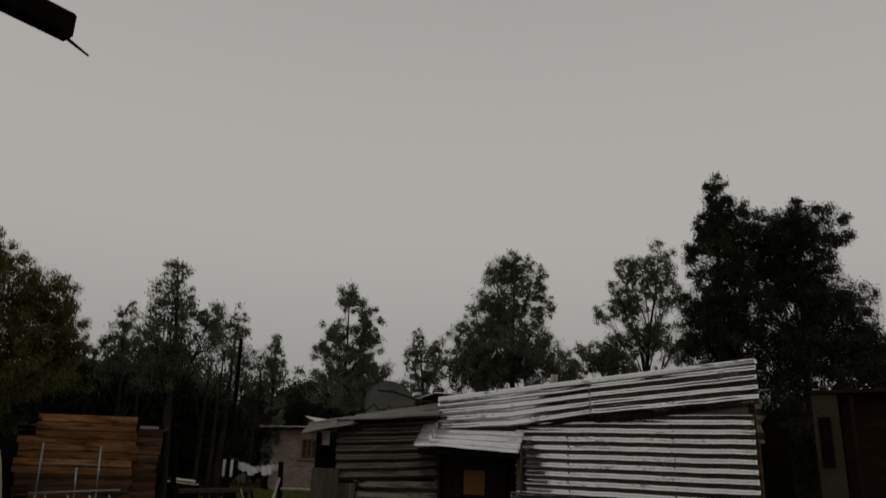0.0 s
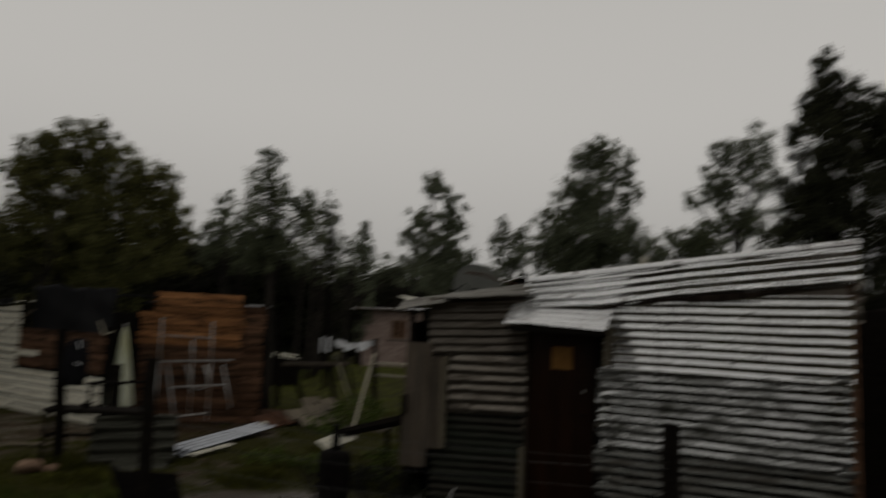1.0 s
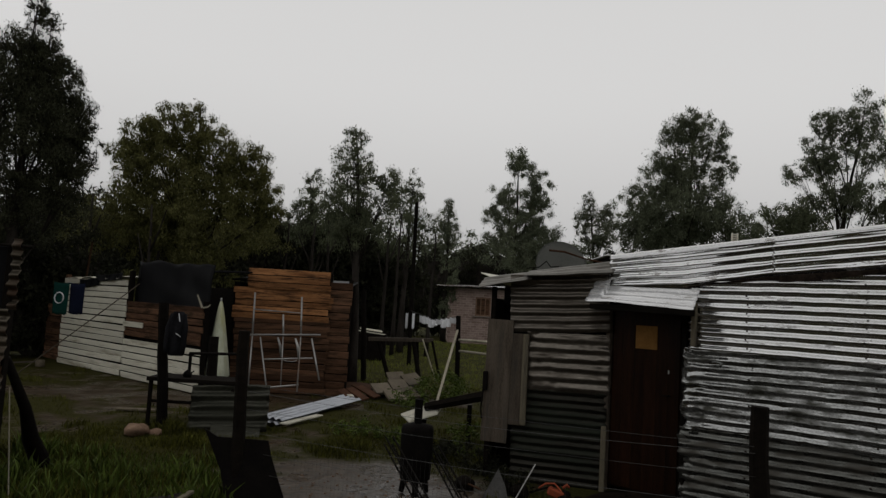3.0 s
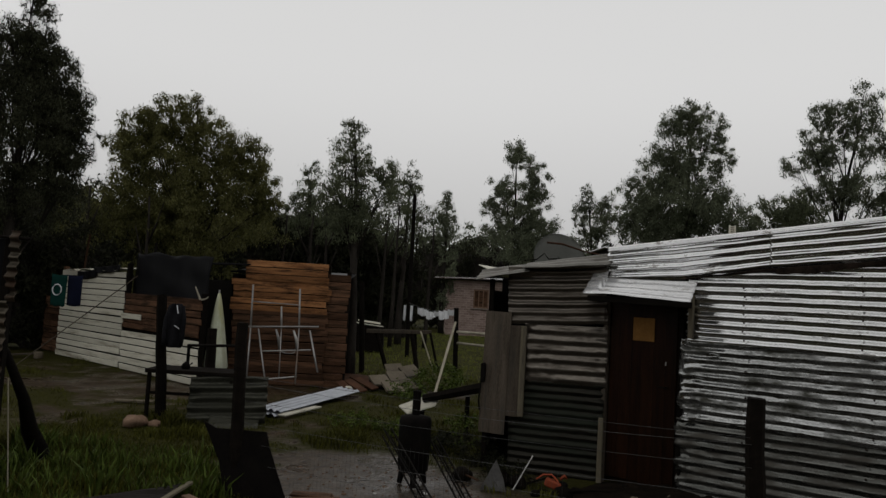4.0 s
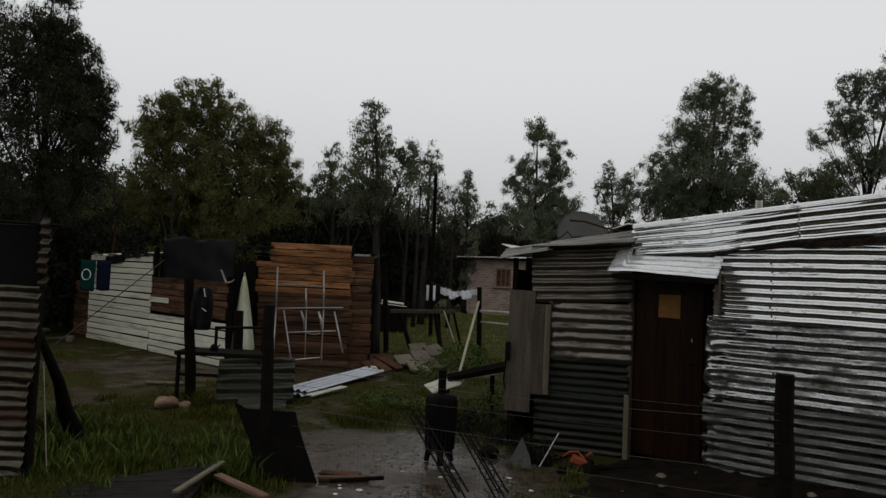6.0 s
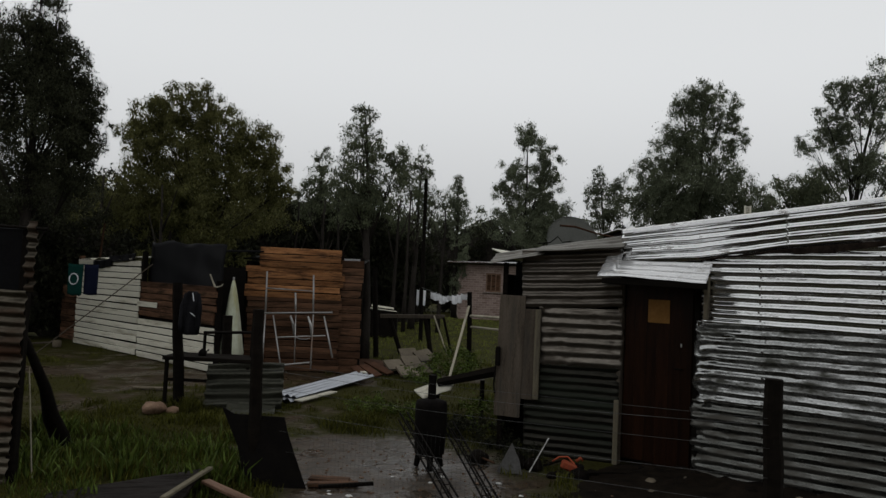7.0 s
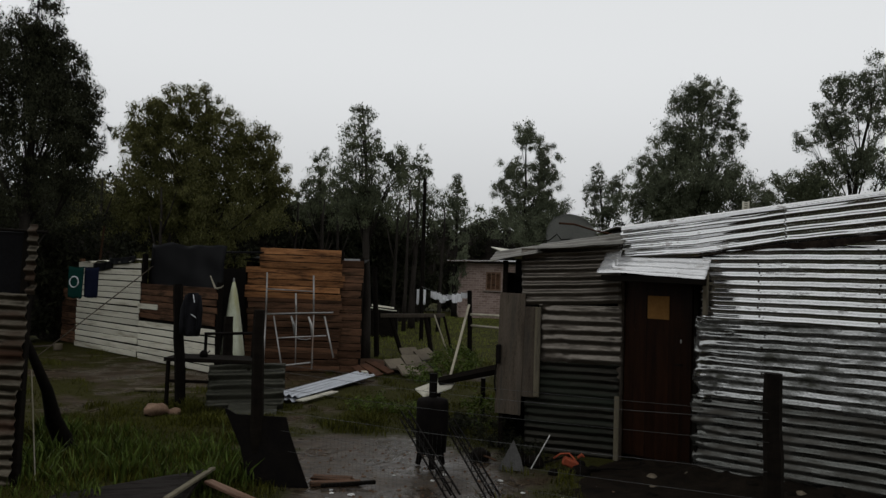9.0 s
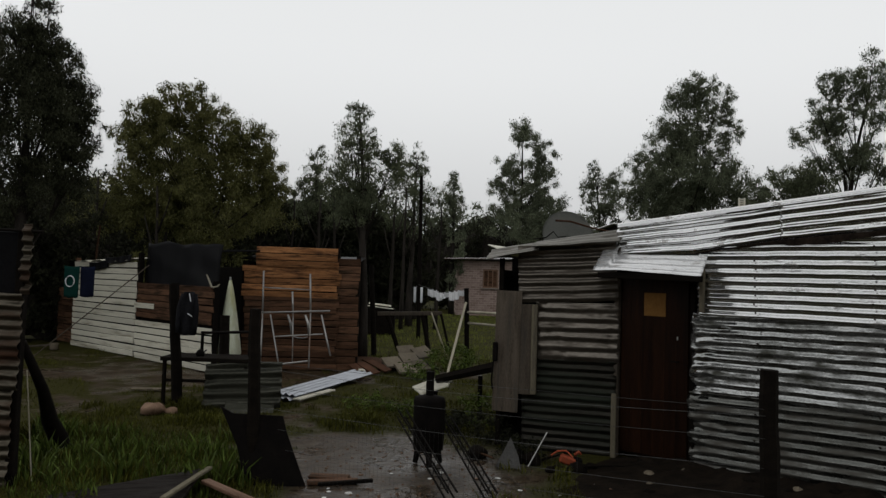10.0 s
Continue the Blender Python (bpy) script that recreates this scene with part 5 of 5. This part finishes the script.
# ---- boards in the near grass ----
panel = [(-2.88, 5.36), (-1.90, 5.92), (-1.80, 5.05), (-2.62, 4.66)]
lift = [0.03, 0.12, 0.09, 0.03]
single("wide_board", Mesh().sheet(lambda u, v: tuple(Vector((*panel[0], lift[0])).lerp(Vector((*panel[1], lift[1])), u).lerp(Vector((*panel[3], lift[3])).lerp(Vector((*panel[2], lift[2])), u), v) + Vector((0, 0, 0.010 * noise.noise((u * 3, v * 6, 2))))), 20, 14, 0.022),
       WOOD_SOOT, pose(0, 0, 0), "wide dark weathered board panel lying in the grass", "board", "loose boards")
single("loose_plank", Mesh().box((0.42, 0, 0), (0.84, 0.045, 0.025)), BATTEN, pose(-1.90, 5.03, 0.135, 0, 0, 86), "wet pale batten along the panel's end", "board", "loose boards")
single("loose_plank", Mesh().box((0.3, 0, 0), (0.62, 0.075, 0.03)), WOOD_RED, pose(-1.80, 5.64, 0.09, 0, 3, -38), "wet reddish plank lying beside the panel", "board", "loose boards")
single("loose_plank", Mesh().box((0.2, 0, 0), (0.42, 0.09, 0.03)), WOOD_BROWN, pose(-1.05, 5.95, 0.02, 0, 0, 12), "short brown plank in the mud", "board", "loose boards")
single("loose_plank", Mesh().box((0.25, 0, 0), (0.45, 0.035, 0.03)), WOOD_DARK, pose(-0.98, 5.85, 0.03, 0, -2, 14), "thin dark batten in the mud", "board", "loose boards")
single("loose_plank", Mesh().box((0.17, 0, 0), (0.34, 0.12, 0.02)), WOOD_BROWN, pose(-1.08, 6.15, 0.02, 0, 0, -4), "brown board scrap in the mud", "board", "loose boards")
single("loose_plank", Mesh().box((0.3, 0, 0), (0.6, 0.12, 0.03)), SLAB, pose(-4.45, 10.4, 0.02, 0, 0, 5), "pale plank lying in the yard", "board", "loose boards")

# ---- shack at the near side ----
near = root("near_shack", pose(-3.29, 5.62, 0, 0, 0, 0), "near shack of rust-stained corrugated iron with a dark opening", "shack")
part("wall_sheet", Mesh().corrugated(2.6, 0.80, 0.078, 0.013, 51.0), ZINC_NEAR, near, "rust-stained iron sheet", pose(-2.66, 0, 0.0, 0, 0.8, 0), True)
part("wall_sheet", Mesh().corrugated(2.6, 0.76, 0.078, 0.013, 52.0), ZINC_NEAR, near, "iron sheet", pose(-2.61, -0.014, 0.77, 0, 0.4, 0), True)
part("edge_sheet", Mesh().corrugated(0.075, 0.56, 0.078, 0.016, 53.0, step=0.02), ZINC_NEAR, near, "narrow strip of iron beside the opening", pose(-0.04, 0.0, 1.50), True)
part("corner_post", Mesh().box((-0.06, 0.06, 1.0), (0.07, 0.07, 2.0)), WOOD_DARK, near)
# black panel in place of the unlit interior
part("inner_wall", Mesh().box((-1.4, 0.06, 1.0), (2.6, 0.03, 2.0)), TARP, near, "black panel painted as the dark inside of the opening")
part("roof_batten", Mesh().tube([(-0.6, 0.0, 2.02), (0.12, 0.0, 2.00)], 0.012), WOOD_DARK, near)
single("leaning_log", Mesh().tube([(0.02, 0.02, -0.02), (0, 0, 0.10), (-0.02, -0.14, 0.3), (-0.01, -0.3, 0.6), (-0.08, -0.55, 1.06)], [0.10, 0.088, 0.072, 0.05, 0.034], 10), WOOD_DARK, pose(-3.60, 6.85, 0), "dark wet log leaning on the near shack", "log", smooth=True)
single("thin_stick", Mesh().tube([(0, 0, 0), (-0.06, -0.05, 0.9)], 0.005, 6), WOOD_PALE, pose(-3.22, 5.75, 0.0), "thin pale stick leaning on the near shack", "stick")

# ---- frames, line and slabs in the back yard ----
trestle = root("trestle", pose(-1.5, 17.2, 0), "dark wooden trestle with splayed legs", "trestle")
part("beam", Mesh().box((0.75, 0, 0.93), (1.55, 0.14, 0.09), Matrix.Rotation(radians(-2), 3, "Y")), WOOD_GREY, trestle)
for a, b in (((0.2, 0, 0.9), (0.5, 0.1, 0)), ((1.05, 0, 0.92), (1.25, -0.1, 0)), ((1.12, 0.1, 0.92), (1.2, 0.3, 0))):
    part("leg", Mesh().tube([a, b], 0.055, 7), WOOD_DARK, trestle)
single("pale_pole", Mesh().tube([(0, 0, 0), (-0.38, 0.1, 0.98)], 0.018, 7), WOOD_PALE, pose(0.15, 16.9, 0), "pale pole leaning on the trestle", "pole", "pale poles")
single("pale_pole", Mesh().tube([(0, 0, 0), (0.33, 0.7, 1.32)], 0.024, 8), WOOD_PALE, pose(0.13, 12.6, 0.02), "pale pole leaning on the line post", "pole", "pale poles")
single("dark_pole", Mesh().tube([(0, 0, 0), (-0.25, 0, 0.95)], 0.03, 7), WOOD_DARK, pose(0.25, 16.9, 0), "dark pole leaning on the trestle", "pole")
post("line_post", (0.56, 14.4, 0), (0.50, 14.4, 1.60), 0.05, "dark post at the end of the washing line")
single("pale_rail", Mesh().tube([(0, 0, 0), (0.80, -0.9, 0.02)], 0.026, 8), WOOD_PALE, pose(0.53, 14.38, 1.12), "pale pole laid as a rail from the line post", "rail", smooth=True)
post("rail_post", (1.33, 13.5, 0), (1.33, 13.5, 1.2), 0.05, "dark post that carries the pale rails")
single("pale_rail", Mesh().tube([(0, 0, 0), (0.80, -0.9, 0.0)], 0.024, 8), WOOD_PALE, pose(0.54, 14.38, 0.90), "pale lower rail behind the line post", "rail", smooth=True)
post("tall_pole", (-0.66, 21.4, 0), (-0.72, 21.4, 4.9), 0.06, "tall dark pole at the far end of the washing line")
post("yard_post", (-1.85, 15.4, 0), (-1.93, 15.4, 2.12), 0.065, "dark post at the edge of the grass", group="back posts")
post("yard_post", (-1.49, 16.2, 0), (-1.62, 16.2, 2.05), 0.060, "dark post at the edge of the grass", group="back posts")
single("washing_line", Mesh().tube([(-0.70, 21.4, 1.62), (0.0, 17.0, 1.45), (0.50, 14.4, 1.58)], 0.006, 5), WIRE, pose(0, 0, 0), "thin washing line between two posts", "line")
rng = random.Random(5)
for k in range(9):
    s = 0.36 + 0.072 * k
    p = Vector((-0.70, 21.4, 1.62)).lerp(Vector((0.0, 17.0, 1.45)), s / 0.62) if s < 0.62 else Vector((0.0, 17.0, 1.45)).lerp(Vector((0.50, 14.4, 1.58)), (s - 0.62) / 0.38)
    single("washing", cloth(rng.uniform(0.11, 0.19), rng.uniform(0.10, 0.20), rng.uniform(1, 2), 0.015, k * 1.3), CLOTH_W, pose(p.x, p.y, p.z, 0, 0, -8), "white washing pegged on the line", "washing", "washing on the line", True)
for x in (-0.80, -0.60):
    single("washing", cloth(0.075, 0.46, 1, 0.02, x), CLOTH_W, pose(x, 21.32, 1.55), "long white cloth hanging by the tall pole", "washing", "washing on the line", True)
single("soil_mound", lump(0.75, 71, 0.16), RED_SOIL, pose(-1.75, 14.7, 0.0), "low heap of reddish soil at the foot of the posts", "soil", smooth=True, kind="stuff")
single("rubble_mound", lump(0.62, 61, 0.42), SOIL, pose(-0.62, 13.85, -0.02), "low mound of soil under the dumped slabs", "mound", smooth=True)
rng = random.Random(3)
for x, y, z, t in ((-0.87, 13.3, 0.19, 24), (-0.58, 13.6, 0.24, 20), (-0.34, 14.1, 0.31, 28), (-0.61, 12.95, 0.12, 22), (-0.38, 13.15, 0.15, 30), (-0.66, 14.2, 0.31, 16)):
    single("paving_slab", Mesh().box((0, 0, 0), (0.34, 0.40, 0.045), cut=0.006), SLAB, pose(x, y, z, rng.uniform(16, 26), rng.uniform(-12, 4), t), "grey concrete slab dumped on a mound in the yard", "slab", "dumped slabs")
for k, (x, y, z) in enumerate(((-1.46, 12.95, 0.08), (-1.29, 13.05, 0.10), (-1.12, 13.2, 0.13), (-1.22, 13.6, 0.12))):
    single("rust_sheet", Mesh().box((0, 0, 0), (0.15, 0.66, 0.03)), RUST, pose(x, y, z, 10, -12, 26 + 5 * k), "rust-red board lying by the slabs", "board", "rusty boards")
single("white_scrap", Mesh().box((0, 0, 0), (0.10, 0.18, 0.02)), WHITE_BOARD, pose(-1.38, 12.75, 0.10, 0, 0, 15), "white scrap at the end of the iron sheets", "scrap")
single("scrap_pile", Mesh().box((0, 0, 0.12), (1.1, 0.4, 0.02)).box((0.1, 0.1, 0.2), (0.7, 0.3, 0.05)), WHITE_BOARD, pose(-2.05, 22.5, 0.75, 0, 6, 8), "pale sheets stacked on a dark rack", "sheets")
single("rack", Mesh().box((0, 0, 0.41), (1.2, 0.5, 0.82)), WOOD_DARK, pose(-2.05, 22.5, 0), "dark rack under pale sheets", "rack")
low = root("low_bench", pose(-0.42, 9.85, 0), "low dark bench of planks against the lean-to", "bench")
part("plank", Mesh().tube([(0.40, -0.35, 0.42), (1.22, -0.95, 0.70)], [0.06, 0.075], 6), WOOD_DARK, low)
top = [(0.06, -0.05, 0.25), (0.37, -0.30, 0.41), (0.62, -0.36, 0.45), (0.55, -0.50, 0.35), (0.19, -0.30, 0.19)]
part("pale_sheet", Mesh().add([(x, y, z + dz) for dz in (0, 0.018) for x, y, z in top], [(4, 3, 2, 1, 0), (5, 6, 7, 8, 9)] + [(k, (k + 1) % 5, (k + 1) % 5 + 5, k + 5) for k in range(5)]), WHITE_BOARD, low, "pale sheet")
part("leg", Mesh().tube([(0.35, -0.3, 0), (0.4, -0.3, 0.36)], 0.03), WOOD_DARK, low)
part("leg", Mesh().tube([(0.95, -0.7, 0), (0.95, -0.7, 0.52)], 0.03), WOOD_DARK, low)

# ---- weeds and grass ----
# clumps by the lean-to get the leaf colour with shade painted in
for x, y, r, h in ((0.22, 13.2, 0.5, 0.34), (0.45, 13.9, 0.35, 0.3), (-0.35, 12.4, 0.35, 0.2), (0.72, 6.95, 0.15, 0.12), (-0.1, 11.6, 0.3, 0.15), (0.30, 7.9, 0.32, 0.16), (0.58, 7.75, 0.25, 0.20), (0.12, 8.4, 0.3, 0.14), (0.50, 8.7, 0.3, 0.22), (0.95, 7.05, 0.12, 0.12), (0.75, 7.35, 0.16, 0.14), (-0.9, 9.3, 0.4, 0.14), (-0.35, 9.0, 0.35, 0.14)):
    single("weed_clump", leaves([(0, h * 0.75, r, h)], 0.06 if y > 9.5 else 0.045, int(x * 100) % 1000 + 7, 0.6, 0.9, -0.2), WEED if y > 8.5 else LEAF_SHADED, pose(x, y, 0), "low leafy green weeds growing in the yard", "weeds", kind="stuff")


def build_grass(label, count, xr, yr, size, seed, power=1.0, mat=None):
    """Blades of grass, thickest where grassness is high."""
    rs = np.random.RandomState(seed)
    v, f = [], []
    for _ in range(count):
        x, y = rs.uniform(*xr), yr[0] + (yr[1] - yr[0]) * rs.uniform() ** power
        g = grassness(x, y)
        if g < 0.45 + 0.3 * rs.uniform():
            continue
        if abs(x + 0.0) > 0.75 * y + 0.6:
            continue
        tall = 0.4 + 1.7 * max(0.0, noise.noise((x * 1.6, y * 1.6, 12)) + 0.12)
        h = size * tall * rs.uniform(0.6, 1.5)
        w, a, b = h * 0.05 + 0.002, rs.uniform(0, 6.283), rs.uniform(0, 6.283)
        z = height(x, y) - 0.005
        bend = h * rs.uniform(0.15, 0.75)
        dx, dy, ex, ey = math.cos(a) * w, math.sin(a) * w, math.cos(b) * bend, math.sin(b) * bend
        k = len(v)
        v += [(x - dx, y - dy, z), (x + dx, y + dy, z), (x + dx * 0.7 + ex * 0.35, y + dy * 0.7 + ey * 0.35, z + h * 0.6), (x - dx * 0.7 + ex * 0.35, y - dy * 0.7 + ey * 0.35, z + h * 0.6), (x + ex, y + ey, z + h)]
        f += [(k, k + 1, k + 2, k + 3), (k + 3, k + 2, k + 4)]
    single("grass", Mesh().add(v, f), mat or GRASS, pose(0, 0, 0), label, "grass", kind="stuff")


build_grass("wet rough grass of the near yard", 62000, (-4.6, 1.2), (4.6, 9.5), 0.075, 1)
build_grass("wet grass of the middle yard", 42000, (-7.5, 1.6), (8.0, 16.0), 0.055, 2)
build_grass("mown green lawn beyond the yard", 36000, (-4.5, 5), (15.5, 38.0), 0.07, 3, 1.0, LAWN)

build_grass("long green tufts in the near grass", 2800, (-4.0, -1.5), (5.3, 7.6), 0.16, 4, 1.0, WEED)

# ---- beam above the camera, and unseen light blockers behind it ----
eave = root("roof_beam", pose(-0.57, 2.02, 2.885, 0, 0, 41), "dark wooden beam jutting from the house behind", "beam")
part("beam", Mesh().box((-2.7, 0, 0), (5.4, 0.05, 0.075)), WOOD_DARK, eave)
part("loose_strip", Mesh().tube([(-0.02, 0, -0.03), (0.06, 0, -0.055)], [0.006, 0.003], 5), WOOD_DARK, eave)
# out of view: added to block sky light and darken reflections in the iron
single("house_wall", Mesh().box((0, 0, 1.6), (16.0, 0.3, 3.2)), WOOD_BROWN, pose(-2.0, -1.7, 0), "unseen dark wall added behind to hold back sky light", "wall", kind="structure")
single("house_roof", Mesh().box((0, -1.9, 1.1), (16.6, 4.4, 0.06), Matrix.Rotation(radians(-30), 3, "X")).box((0, -5.7, 1.1), (16.6, 4.4, 0.06), Matrix.Rotation(radians(30), 3, "X")), RUST, pose(-2.0, -1.6, 3.2), "unseen dark roof added behind to hold back sky light", "roof", kind="structure")
